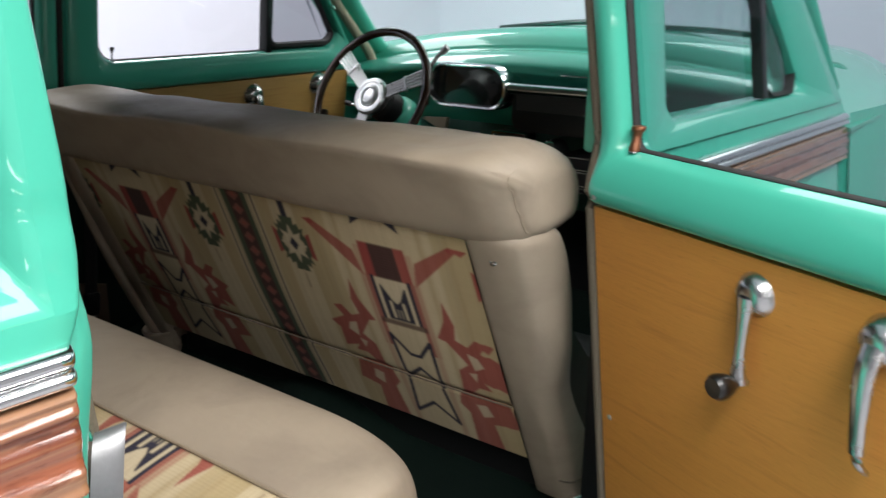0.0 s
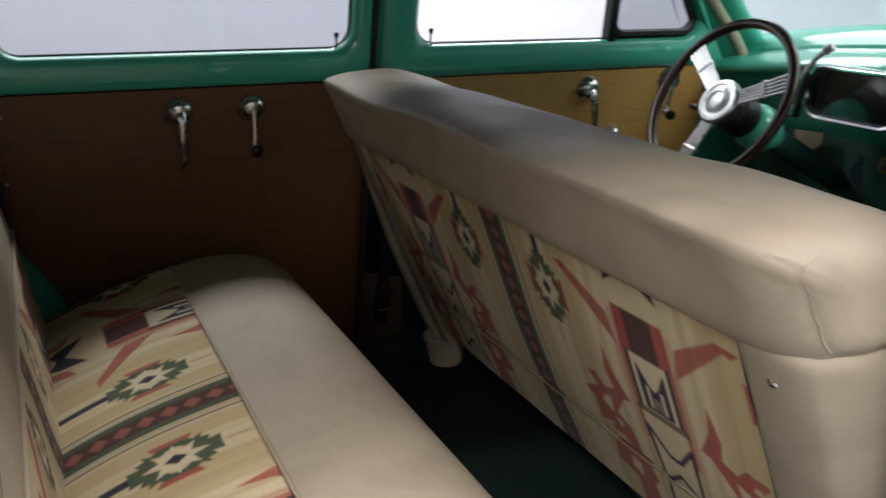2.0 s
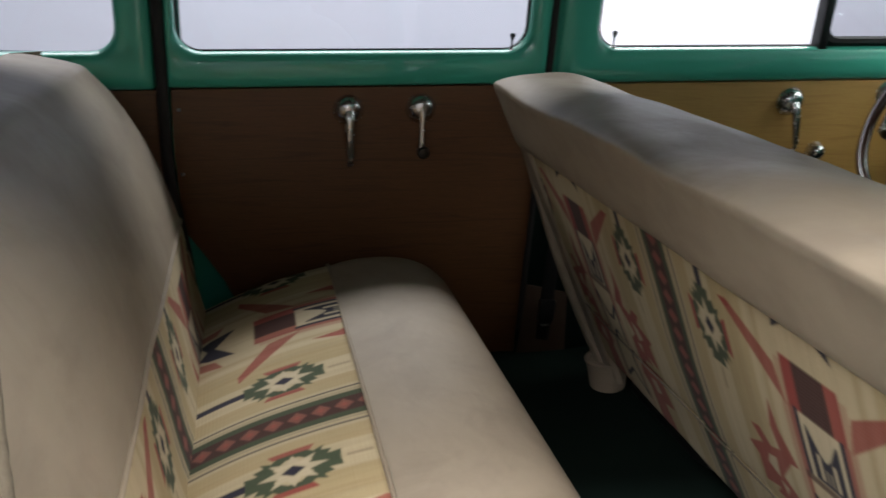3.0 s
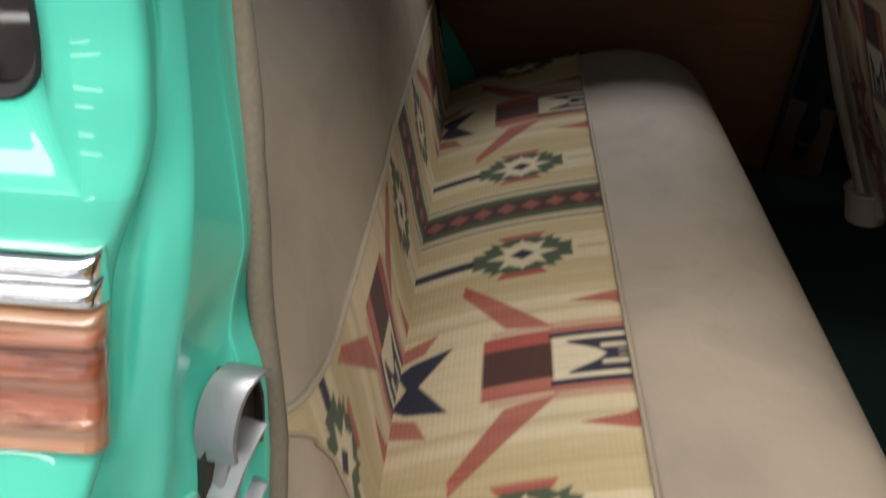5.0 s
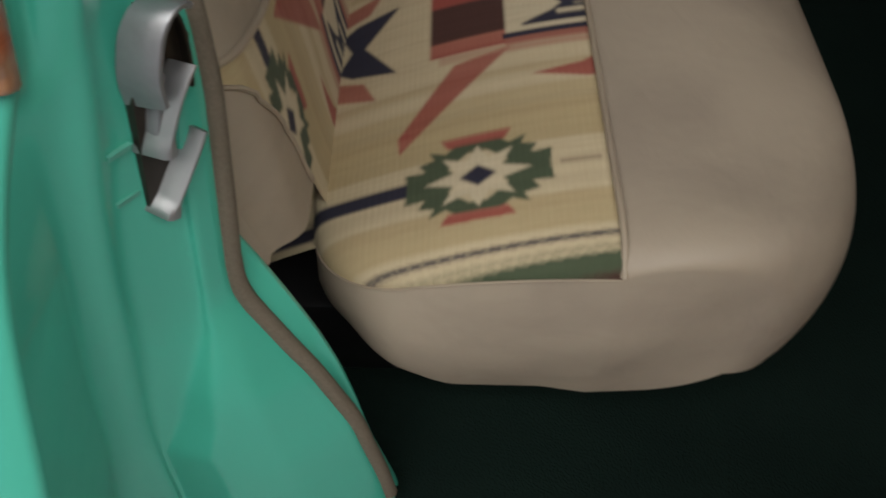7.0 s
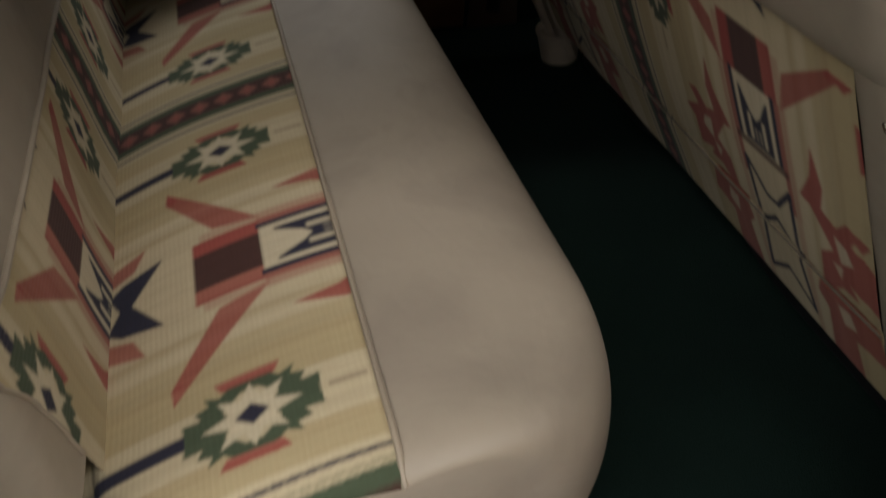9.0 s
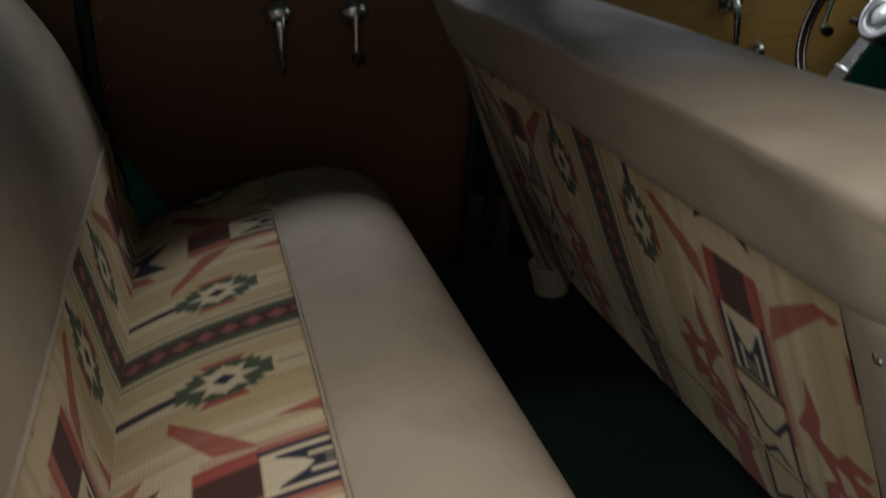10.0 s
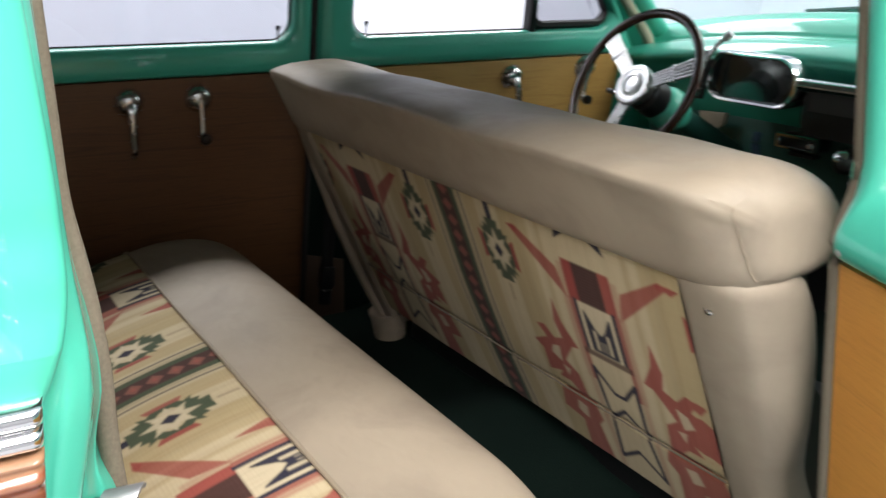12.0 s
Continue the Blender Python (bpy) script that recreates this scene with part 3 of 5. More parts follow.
# ---- body shell ----
body_shell = thing("car_body", (0.6, 0, 0), "teal painted steel station wagon body", "car body", kind="structure")
EDGE = [(-0.34, -0.27), (0.20, -0.264), (0.44, -0.267), (0.50, -0.269), (0.54, -0.268), (0.566, -0.264), (0.596, -0.257), (0.622, -0.249), (0.64, -0.243), (0.70, -0.239), (0.73, -0.235), (0.752, -0.226), (0.772, -0.216), (0.80, -0.209), (0.84, -0.208), (0.88, -0.209), (1.0, -0.216), (1.25, -0.235)]
VALLEY = [(-0.34, -0.33), (0.236, -0.288), (0.30, -0.278), (0.39, -0.272), (0.475, -0.262), (0.556, -0.252), (0.625, -0.242), (0.687, -0.2345), (0.725, -0.226), (0.758, -0.219), (0.80, -0.212), (0.85, -0.211), (1.0, -0.217), (1.25, -0.235)]
RIDGE = [(-0.34, -0.24), (0.187, -0.252), (0.29, -0.258), (0.38, -0.251), (0.46, -0.245), (0.52, -0.238), (0.60, -0.224), (0.64, -0.220), (0.675, -0.213), (0.705, -0.205), (0.735, -0.200), (0.765, -0.199), (0.82, -0.202), (0.88, -0.203), (1.0, -0.208), (1.25, -0.22)]
LIP = [(0.0, -0.045), (0.072, -0.072), (0.13, -0.083), (0.178, -0.096), (0.213, -0.104), (0.29, -0.138), (0.31, -0.150), (0.37, -0.181), (0.385, -0.187), (0.41, -0.188), (0.48, -0.185), (0.56, -0.180), (0.61, -0.1795), (0.635, -0.183), (0.658, -0.194), (0.676, -0.193), (0.69, -0.190), (0.71, -0.185), (0.735, -0.185), (0.766, -0.188), (0.80, -0.193), (0.84, -0.196), (0.94, -0.198), (1.25, -0.205)]
LACE_LINE = [(0.0, -0.045), (0.072, -0.072), (0.13, -0.083), (0.178, -0.096), (0.213, -0.104), (0.29, -0.138), (0.31, -0.150), (0.37, -0.181), (0.385, -0.187), (0.41, -0.188), (0.48, -0.184), (0.56, -0.180), (0.62, -0.180), (0.67, -0.183), (0.72, -0.182), (0.78, -0.186), (0.84, -0.194), (0.94, -0.196), (1.25, -0.203)]
TAB = [(0.05, 0.20), (0.18, 0.170), (0.23, 0.150), (0.28, 0.104), (0.325, 0.066), (0.37, 0.027), (0.40, 0.020), (0.60, 0.019), (0.64, 0.012), (0.66, 0.004), (0.70, 0.003), (1.25, 0.003)]


def smooth_at(points, z, w=0.03):
    return sum(k * curve_at(points, z + d) for d, k in ((-w, 0.25), (0, 0.5), (w, 0.25)))


SWELL = [(0.20, 0.125), (0.30, 0.115), (0.40, 0.088), (0.50, 0.046), (0.56, 0.018), (0.60, 0.001), (0.635, -0.013), (0.67, -0.019), (0.742, -0.020), (0.758, -0.013), (0.780, -0.008), (0.789, -0.007), (0.82, 0.004), (0.86, 0.008)]


def swell(z):
    """How far the flank stands out: the fender below the trim, the ledge over it."""
    return smooth_at(SWELL, z, 0.03 - 0.025 * sm((z - 0.68) / 0.05))


def edge_x(z):
    """The door opening's edge along the swelling fender."""
    return smooth_at(EDGE, z, 0.012)


def edge_roll(d):
    """The skin turns in towards the door opening over its last few centimetres."""
    return 0.005 * max(0.0, 1 - d / 0.03) ** 2


rows = []
for z in np.linspace(GROUND + 0.14, 0.772, 70):
    xe = edge_x(z)
    rows.append([near(x, swell(z) - edge_roll(xe - x), z) for x in list(np.linspace(-2.2, xe - 0.30, 14)) + list(np.linspace(xe - 0.27, xe - 0.006, 30))] + [near(xe - 0.003, swell(z) - 0.0045, z), near(xe - 0.0008, swell(z) - 0.007, z), near(xe, swell(z) - 0.011, z), near(xe - 0.001, swell(z) - 0.018, z)])
part("quarter_panel", grid(rows)[0], TEAL, body_shell, "glossy teal rear quarter panel")
rows = []
for z in np.linspace(0.06, 1.24, 150):
    xr, xl, xv = smooth_at(RIDGE, z, 0.02), smooth_at(LIP, z, 0.007), smooth_at(VALLEY, z, 0.015)
    dr, dl = 0.045 - 0.015 * sm((z - 0.76) / 0.1), 0.102 - 0.018 * sm((z - 0.74) / 0.12)
    xc = max(xl - smooth_at(TAB, z, 0.012), xr + 0.004)
    share = (xc - xr) / (xl - xr)
    sunk = 0.006 * sm((0.665 - z) / 0.03)
    swollen = 0.018 * sm((0.40 - z) / 0.10)
    dent = 0.0012 * math.sin(11 * z + 1) + 0.0035 * math.exp(-((z - 0.675) / 0.014) ** 2)
    dc = dr + (dl - dr) * share
    corners = [(edge_x(z), 0.011 - swell(z)), (xv - 0.002, max(0.024, 0.020 - swell(z))), (xv + 0.3 * (xr - xv), dr - 0.010), (xr, dr),
               (xr + 0.12 * (xc - xr), dr + 0.16 * (dc - dr) + sunk), (xr + 0.5 * (xc - xr), dr + 0.55 * (dc - dr) + sunk + dent), (xc, dc + sunk),
               (xc + 0.3 * (xl - xc), dc + 0.3 * (dl - dc) - 0.003 - 0.8 * swollen), (xc + 0.65 * (xl - xc), dc + 0.65 * (dl - dc) - 0.002 - swollen), (xl - 0.001, dl - 0.002), (xl + 0.002, dl + 0.010)]
    line = [Vector((c[0], c[1], 0)) for c in corners]
    pts = [line[0]]
    for p, q, r in zip(line, line[1:], line[2:]):
        e1, e2 = min(0.007, (q - p).length * 0.45), min(0.007, (r - q).length * 0.45)
        u, v = q + (p - q).normalized() * e1, q + (r - q).normalized() * e2
        pts += [(1 - k) ** 2 * u + 2 * k * (1 - k) * q + k * k * v for k in (0, 0.25, 0.5, 0.75, 1)]
    pts.append(line[-1])
    rows.append([near(p.x, -p.y, z) for p in pts])
part("door_jamb", grid(rows)[0], TEAL, body_shell, "stepped teal door jamb")
part("windlace", tube([near(smooth_at(LACE_LINE, z, 0.015) + 0.002 - 0.0035 * sm((z - 0.55) / 0.1), -0.109 + 0.014 * sm((z - 0.74) / 0.12), z) for z in np.linspace(0.09, 1.22, 90)], lambda s: 0.0078, 10), LACE, body_shell, "grey-tan fabric windlace round the door opening")
ARCH = [(0.05, -0.060), (0.12, -0.078), (0.15, -0.090), (0.21, -0.101), (0.27, -0.116), (0.31, -0.131), (0.35, -0.149), (0.385, -0.166), (0.42, -0.184), (0.50, -0.235)]
rows = []
for z in np.linspace(0.07, 0.50, 40):
    xl, k = smooth_at(LIP, z), math.exp(-((z - 0.37) / 0.075) ** 2)
    xe = smooth_at(ARCH, z)
    pts = [near(xl + 0.001, -0.110, z), near(0.6 * xl + 0.4 * xe, -0.116, z), near(xe - 0.004, -0.124, z), near(xe, -0.130, z), near(xe - 0.012, -0.142, z), near(xe - 0.07, -0.17, z), near(-0.34, -0.19, z)]
    rows.append(smooth_line(pts, 16))
part("wheelhouse", grid(rows)[0], TEAL, body_shell, "teal inner wheel housing")
# upper quarter with its window
qo = round_rect(-2.2, -0.240, 0.772, 1.25, 0.0005)
qi = round_rect(-1.55, -0.266, 0.804, 1.19, 0.022)
rows = []
for z in np.linspace(0.771, 1.24, 60):
    xe = edge_x(z)
    rows.append([near(x, swell(z) - edge_roll(xe - x), z) for x in np.linspace(-0.2400, xe - 0.006, 12)] + [near(xe - 0.003, swell(z) - 0.0045, z), near(xe - 0.0008, swell(z) - 0.007, z), near(xe, swell(z) - 0.011, z), near(xe - 0.001, swell(z) - 0.018, z)])
part("pillar_skin", grid(rows)[0], TEAL, body_shell, "glossy teal pillar between door and side window")


def near_quarter(x, n, z):
    return near(x, n + swell(z) - edge_roll(edge_x(z) - x), z)


dense = []
for pts in (qo, qi):
    out = []
    for i, (u, z) in enumerate(pts):
        u2, z2 = pts[(i + 1) % len(pts)]
        n = 170 if abs(qo[i][1] - qo[(i + 1) % len(qo)][1]) > 0.2 else 6
        out += [(u + (u2 - u) * k / n, z + (z2 - z) * k / n) for k in range(n)]
    dense.append(out)
part("quarter_pillar", ring(near_quarter, dense[0], dense[1], [(0, 0.0), (0.2, -0.001), (0.45, -0.005), (0.7, -0.012), (0.9, -0.020), (1, -0.027), (1, -0.04), (0.2, -0.04)]), TEAL, body_shell, "teal upper quarter round the side window")
part("quarter_rubber", ring(near_quarter, round_rect(-1.552, -0.264, 0.802, 1.192, 0.022), round_rect(-1.545, -0.271, 0.809, 1.184, 0.018), [(0, -0.028), (0.5, -0.023), (1, -0.030), (1, -0.036), (0, -0.036)]), RUBBER, body_shell, "black rubber window seal")
part("quarter_glass", pane(near_quarter, round_rect(-1.55, -0.266, 0.804, 1.19, 0.022), -0.032), GLASS_DARK, body_shell, "dark tinted quarter glass").visible_shadow = False
side_trim(body_shell, -2.0, -0.2365, swell, 0.08)
# far quarter inside
part("far_quarter_frame", ring(far, round_rect(-2.2, -0.222, BELT, 1.24, 0.01), round_rect(-1.5, -0.292, SILL, 1.19, 0.05), GARNISH), TEAL, body_shell, "teal inner quarter window surround")
part("far_quarter_glass", pane(far, round_rect(-1.5, -0.292, SILL, 1.19, 0.05), -0.02), GLASS, body_shell, "tinted quarter glass").visible_shadow = False
part("far_quarter_trim", plate(far, [(-2.2, 0.05), (-0.222, 0.05), (-0.222, BELT - 0.001), (-2.2, BELT - 0.001)], -0.05, 0.001, 0.002), OAK_SHADED, body_shell, "oak veneer quarter trim")
part("far_inner_fender", plate(far, [(-0.2215, 0.05), (0.0, 0.05), (-0.06, 0.22), (-0.10, 0.31), (-0.15, 0.38), (-0.2215, 0.43)], -0.06, -0.042, 0.004), TEAL, body_shell, "teal inner wheel arch edge")
part("far_lock_pillar", plate(far, [(-0.25, 0.30), (-0.17, 0.30), (-0.17, 1.24), (-0.25, 1.24)], -0.085, -0.045, 0.0), TEAL, body_shell, "teal lock pillar behind the door seal")
part("far_windlace", tube([far(-0.208 + (0.03 * sm((0.6 - z) / 0.3)), 0.008, z) for z in np.linspace(0.12, 1.22, 30)], 0.012, 10), RUBBER, body_shell, "black door seal strip")
part("far_centre_pillar", plate(far, [(0.6005, BELT), (0.6285, BELT), (0.6285, 1.24), (0.6005, 1.24)], -0.06, -0.006, 0.002), TEAL, body_shell, "teal centre pillar")
# Widened past the pillar as painted shade over the front card's foot.
part("pillar_kick_panel", plate(far, [(0.6005, 0.04), (0.95, 0.04), (0.90, 0.30), (0.80, 0.42), (0.70, 0.56), (0.6285, BELT - 0.002), (0.6005, BELT - 0.002)], -0.06, 0.010, 0.004), CARPET, body_shell, "dark carpet pillar trim, widened to shade the front card")
part("pillar_foot_panel", plate(far, [(0.605, 0.04), (0.735, 0.04), (0.72, 0.22), (0.612, 0.25)], 0.0, 0.014, 0.003), BOARD_AND_SHADE, body_shell, "brown lower pillar panel")
part("pillar_windlace", tube([far(0.607, 0.004, z) for z in np.linspace(0.12, 1.22, 20)], 0.008, 10), RUBBER, body_shell, "dark fabric windlace")
# Black here stands for the shaded gap between seat and door.
part("near_centre_pillar", block(0.63, 0.72, -0.80, -0.745, 0.05, 0.775, 0.006), BLACK, body_shell, "centre pillar coloured black for the shaded gap")
part("near_pillar_skin", plate(near_front, [(0.937, 0.0), (0.990, 0.0), (0.990, 1.24), (0.937, 1.24)], -0.030, -0.004, 0.004), TEAL, body_shell, "teal outer pillar between the doors")
part("shut_line", plate(near_front, [(0.926, 0.0), (0.939, 0.0), (0.939, 1.24), (0.926, 1.24)], -0.034, -0.022, 0.0), RUBBER, body_shell, "dark shut line behind the front door")
part("near_upper_pillar", block(0.645, 0.72, -0.748, -0.705, 0.776, 1.24, 0.008), TEAL, body_shell, "teal upper centre pillar")
part("far_outer_skin", grid([[(x, 0.86 - LEAN_IN * (z - 0.72) * (1 if z > 0.72 else 0), z) for x in np.linspace(-2.2, 1.9, 12)] for z in np.linspace(GROUND + 0.14, 0.80, 8)])[0], TEAL, body_shell, "teal outer flank")
# roof, with headliner
rows = []
for x in np.linspace(-2.2, 1.55, 24):
    e = 0.05 * sm((x - 1.0) / 0.6) + 0.04 * sm((-1.7 - x) / 0.5)
    rows.append([Vector((x, 0.80 * math.sin(a), 1.235 - e + 0.12 * math.cos(a) ** 0.8)) for a in np.linspace(-1.5707, 1.5707, 25)])
part("roof", slab(grid(rows)[0], 0.03), TEAL, body_shell, "teal painted roof")
rows = [[Vector((x, 0.74 * math.sin(a), 1.20 + 0.09 * math.cos(a) ** 0.8)) for a in np.linspace(-1.55, 1.55, 17)] for x in np.linspace(-2.15, 1.5, 14)]
part("headliner", grid(rows)[0], LINER, body_shell, "brown-grey cloth headliner")
part("tailgate", block(-2.25, -2.2, -0.80, 0.86, GROUND + 0.14, 0.82, 0.01), TEAL, body_shell)
part("rocker_sill", block(-0.3, 0.75, -0.81, -0.74, -0.20, 0.035, 0.02, 3), TEAL, body_shell, "teal door sill")

# floor
rows = []
for x in np.linspace(-0.3, 0.98, 60):
    rows.append([Vector((x, y, 0.07 + 0.06 * math.exp(-((y - 0.02) / 0.16) ** 2) + 0.004 * noise.noise((x * 7, y * 7, 0)) + 0.05 * sm((x - 0.75) / 0.2))) for y in np.linspace(-0.79, 0.832, 60)])
set_structure("floor", slab(grid(rows)[0], 0.03), CARPET, "dark green carpet over the rear foot well")
set_structure("front_floor", block(0.985, 2.0, -0.70, 0.80, 0.03, 0.08, 0.01), CARPET, "dark carpet over the front foot well")
set_structure("cargo_floor", block(-2.2, -0.50, -0.54, 0.58, 0.20, 0.30, 0.01), CARPET, "dark carpet in the load space")

# ---- woven cloth ----
CREAM, TAN, OCHRE = (0.56, 0.48, 0.34), (0.46, 0.375, 0.22), (0.40, 0.305, 0.15)
RED, BROWN, NAVY, GREEN, PALE, PINK = (0.30, 0.045, 0.042), (0.075, 0.034, 0.030), (0.028, 0.028, 0.052), (0.070, 0.095, 0.060), (0.60, 0.53, 0.40), (0.42, 0.21, 0.16)
PERIOD = 0.725


def inside(poly, p, v):
    hit = np.zeros(p.shape, bool)
    for (x0, y0), (x1, y1) in zip(poly, poly[1:] + poly[:1]):
        if y0 == y1:
            continue
        c = ((y0 > v) != (y1 > v)) & (p < (x1 - x0) * (v - y0) / (y1 - y0) + x0)
        hit ^= c
    return hit


def stroke(line, p, v, w):
    hit = np.zeros(p.shape, bool)
    for (x0, y0), (x1, y1) in zip(line, line[1:]):
        dx, dy = x1 - x0, y1 - y0
        s = np.clip(((p - x0) * dx + (v - y0) * dy) / (dx * dx + dy * dy), 0, 1)
        hit |= np.hypot(p - x0 - s * dx, v - y0 - s * dy) < w
    return hit


def cloth_colour(p, v, fade):
    """The pattern: p across the bands, v along them, in metres."""
    p = (p + PERIOD / 2) % PERIOD - PERIOD / 2
    a = np.abs(p)
    col = np.empty(p.shape + (3,))
    col[:] = CREAM

    def put(mask, c, share=1.0):
        col[mask] = (1 - share) * col[mask] + share * np.array(c)

    for lo, hi, c, s in ((0.062, 0.085, TAN, 0.8), (0.085, 0.10, OCHRE, 0.55), (0.165, 0.20, TAN, 0.9), (0.20, 0.215, OCHRE, 0.6), (0.215, 0.24, TAN, 0.7), (0.262, 0.272, OCHRE, 0.35)):
        put((a > lo) & (a < hi), c, s)
    # band with diamonds
    put(a < 0.036, GREEN)
    put(a < 0.021, BROWN)
    m = (v + 10) % 0.034 - 0.017
    put(a * 0.9 + np.abs(m) < 0.0145, (0.24, 0.090, 0.075))
    put(a * 0.9 + np.abs(m) < 0.006, (0.30, 0.075, 0.06))
    put((a > 0.050) & (a < 0.054), NAVY)
    put((a > 0.0395) & (a < 0.042), GREEN, 0.6)
    # eight-pointed motif with its stalk
    q = a - 0.136
    b, w = np.abs(q), np.abs(v)
    put((b < 0.0085) & (v < -0.05), NAVY)
    put(inside([(-0.052, -0.033), (-0.040, -0.026), (-0.040, 0.024), (-0.052, 0.031)], q, v) | inside([(0.052, -0.033), (0.040, -0.026), (0.040, 0.024), (0.052, 0.031)], q, v), RED)
    put(inside([(0.0, 0.014), (0.014, 0.026), (0.030, 0.008), (0.041, 0.006), (0.041, 0.020), (0.034, 0.028), (0.041, 0.043), (0.030, 0.038), (0.027, 0.052), (0.017, 0.046), (0.019, 0.064), (0.0, 0.062)], b, w), GREEN)
    put((b > 0.030) & (b < 0.041) & (w < 0.014), GREEN)
    put(inside([(0.0, 0.047), (0.0085, 0.020), (0.028, 0.031), (0.019, 0.009), (0.037, 0.0), (0.0, 0.0)], b, w), PALE)
    put(b / 0.0125 + w / 0.016 < 1, NAVY)
    put((b < 0.002) & (v > 0.07) & (v < 0.105), BROWN, 0.5)
    # square with its flanks
    r = PERIOD / 2 - a
    put(inside([(0.178, -0.071), (0.156, -0.073), (0.070, -0.020), (0.058, 0.036), (0.118, -0.018)], r, v), RED, 0.85)
    put(inside([(0.178, -0.071), (0.156, -0.073), (0.148, -0.066), (0.160, -0.058)], r, v), RED)
    put((r < 0.053) & (v > -0.044) & (v < 0.031), RED)
    put((r < 0.066) & (r > 0.053) & (v > -0.035), PINK, 0.45)
    put((r < 0.034) & (v > -0.044) & (v < 0.031), RED, 0.5)
    put((r < 0.030) & (v > -0.044) & (v < 0.031), BROWN)
    put((r < 0.044) & (v >= 0.031) & (v < 0.130), PALE)
    put((r > 0.0375) & (r < 0.046) & (v > 0.028) & (v < 0.130), NAVY)
    put(inside([(0.0, 0.088), (0.010, 0.078), (0.0255, 0.048), (0.0295, 0.046), (0.0295, 0.128), (0.0, 0.128)], r, v), NAVY)
    for x, top, wide in ((0.0045, 0.100, 0.0010), (0.0145, 0.082, 0.0036), (0.0335, 0.046, 0.0022)):
        put((np.abs(r - x) < wide) & (v > top) & (v < 0.122), PALE)
    put((r < 0.056) & (r > 0.046) & (v > 0.03) & (v < 0.2), RED, 0.8)
    put((r < 0.054) & (v > 0.13) & (v < 0.142), BROWN, 0.8)
    # bow at the tail
    put(inside([(0.0, -0.114), (0.056, -0.078), (0.044, -0.125), (0.030, -0.142), (0.0, -0.128)], r, v), NAVY)
    put(inside([(0.058, -0.112), (0.090, -0.098), (0.072, -0.15), (0.046, -0.142)], r, v), RED, 0.8)
    # stepped red figures past the square
    bird = [(0.106, 0.052), (0.120, 0.105), (0.112, 0.14), (0.135, 0.15), (0.155, 0.128), (0.178, 0.134), (0.160, 0.158), (0.203, 0.18), (0.185, 0.195), (0.19, 0.245), (0.150, 0.232), (0.165, 0.25), (0.135, 0.25), (0.115, 0.27), (0.095, 0.275), (0.10, 0.215), (0.125, 0.195), (0.09, 0.15), (0.072, 0.146), (0.098, 0.10)]
    put(inside(bird, r, v), RED, 0.9)
    put(inside([(0.130, 0.166), (0.150, 0.172), (0.160, 0.192), (0.138, 0.205)], r, v), PALE, 0.85)
    put(inside([(0.122, 0.215), (0.140, 0.212), (0.134, 0.235)], r, v), PALE, 0.7)
    put(inside([(0.108, 0.264), (0.084, 0.276), (0.075, 0.31), (0.092, 0.33), (0.085, 0.42), (0.15, 0.42), (0.142, 0.345), (0.19, 0.335), (0.176, 0.282), (0.15, 0.27)], r, v), RED, 0.85)
    put(inside([(0.115, 0.30), (0.138, 0.295), (0.146, 0.322), (0.122, 0.332)], r, v), PALE, 0.8)
    put((r > 0.060) & (r < 0.068) & (v > 0.03) & (v < 0.2), PINK, 0.4)
    put(stroke([(0.0, 0.214), (0.012, 0.213), (0.046, 0.170), (0.043, 0.282), (0.0, 0.246)], r, v, 0.0042), NAVY)
    put(stroke([(0.041, 0.290), (0.052, 0.380), (0.0, 0.340)], r, v, 0.0042), NAVY)
    # uneven dyeing from thread to thread, strongest in the reds
    thread = np.modf(np.abs(np.sin(np.floor(p / 0.0034) * 12.9898) * 43758.5453))[0]
    drift = 0.5 + 0.5 * np.sin(47 * p + 9 * np.sin(13 * p) + 6 * v)
    reddish = np.clip((col[..., 0] - 2.2 * col[..., 1]) * 5, 0, 1) * fade * (0.25 + 0.75 * thread * drift)
    col = col * (1 - reddish[..., None]) + reddish[..., None] * np.array((0.43, 0.20, 0.145))
    return col * (0.93 + 0.12 * thread)[..., None]


def cloth(name, rows, pv, parent, label="", fade=0.7):
    """A sheet of cloth from a grid of points, with the pattern's (p, v) at each."""
    nr, nc = len(rows), len(rows[0])
    me = bpy.data.meshes.new(name)
    idx = np.arange(nr * nc).reshape(nr, nc)
    faces = np.stack([idx[:-1, :-1], idx[:-1, 1:], idx[1:, 1:], idx[1:, :-1]], -1).reshape(-1, 4)
    me.from_pydata(np.asarray(rows).reshape(-1, 3).tolist(), [], faces.tolist())
    pv = np.asarray(pv, float).reshape(-1, 2)
    col = sum(cloth_colour(pv[:, 0] + i * 0.0016, pv[:, 1] + j * 0.0007, fade) for i in (-1.4, -0.5, 0, 0.5, 1.4) for j in (-1, 0, 1)) / 15
    att = me.color_attributes.new("weave", "FLOAT_COLOR", "POINT")
    att.data.foreach_set("color", np.concatenate([col, np.ones((len(col), 1))], 1).astype(np.float32).ravel())
    uv = me.uv_layers.new(name="cloth")
    loops = np.empty(len(me.loops), np.int32)
    me.loops.foreach_get("vertex_index", loops)
    uv.data.foreach_set("uv", pv[loops].astype(np.float32).ravel())
    me.materials.append(CLOTH)
    me.shade_smooth()
    ob = new(name, me)
    hold(ob, parent)
    return tagged(ob, label)


def soft(x, y, amount=0.004, scale=5.0):
    return amount * noise.noise((x * scale, y * scale, 1.7))


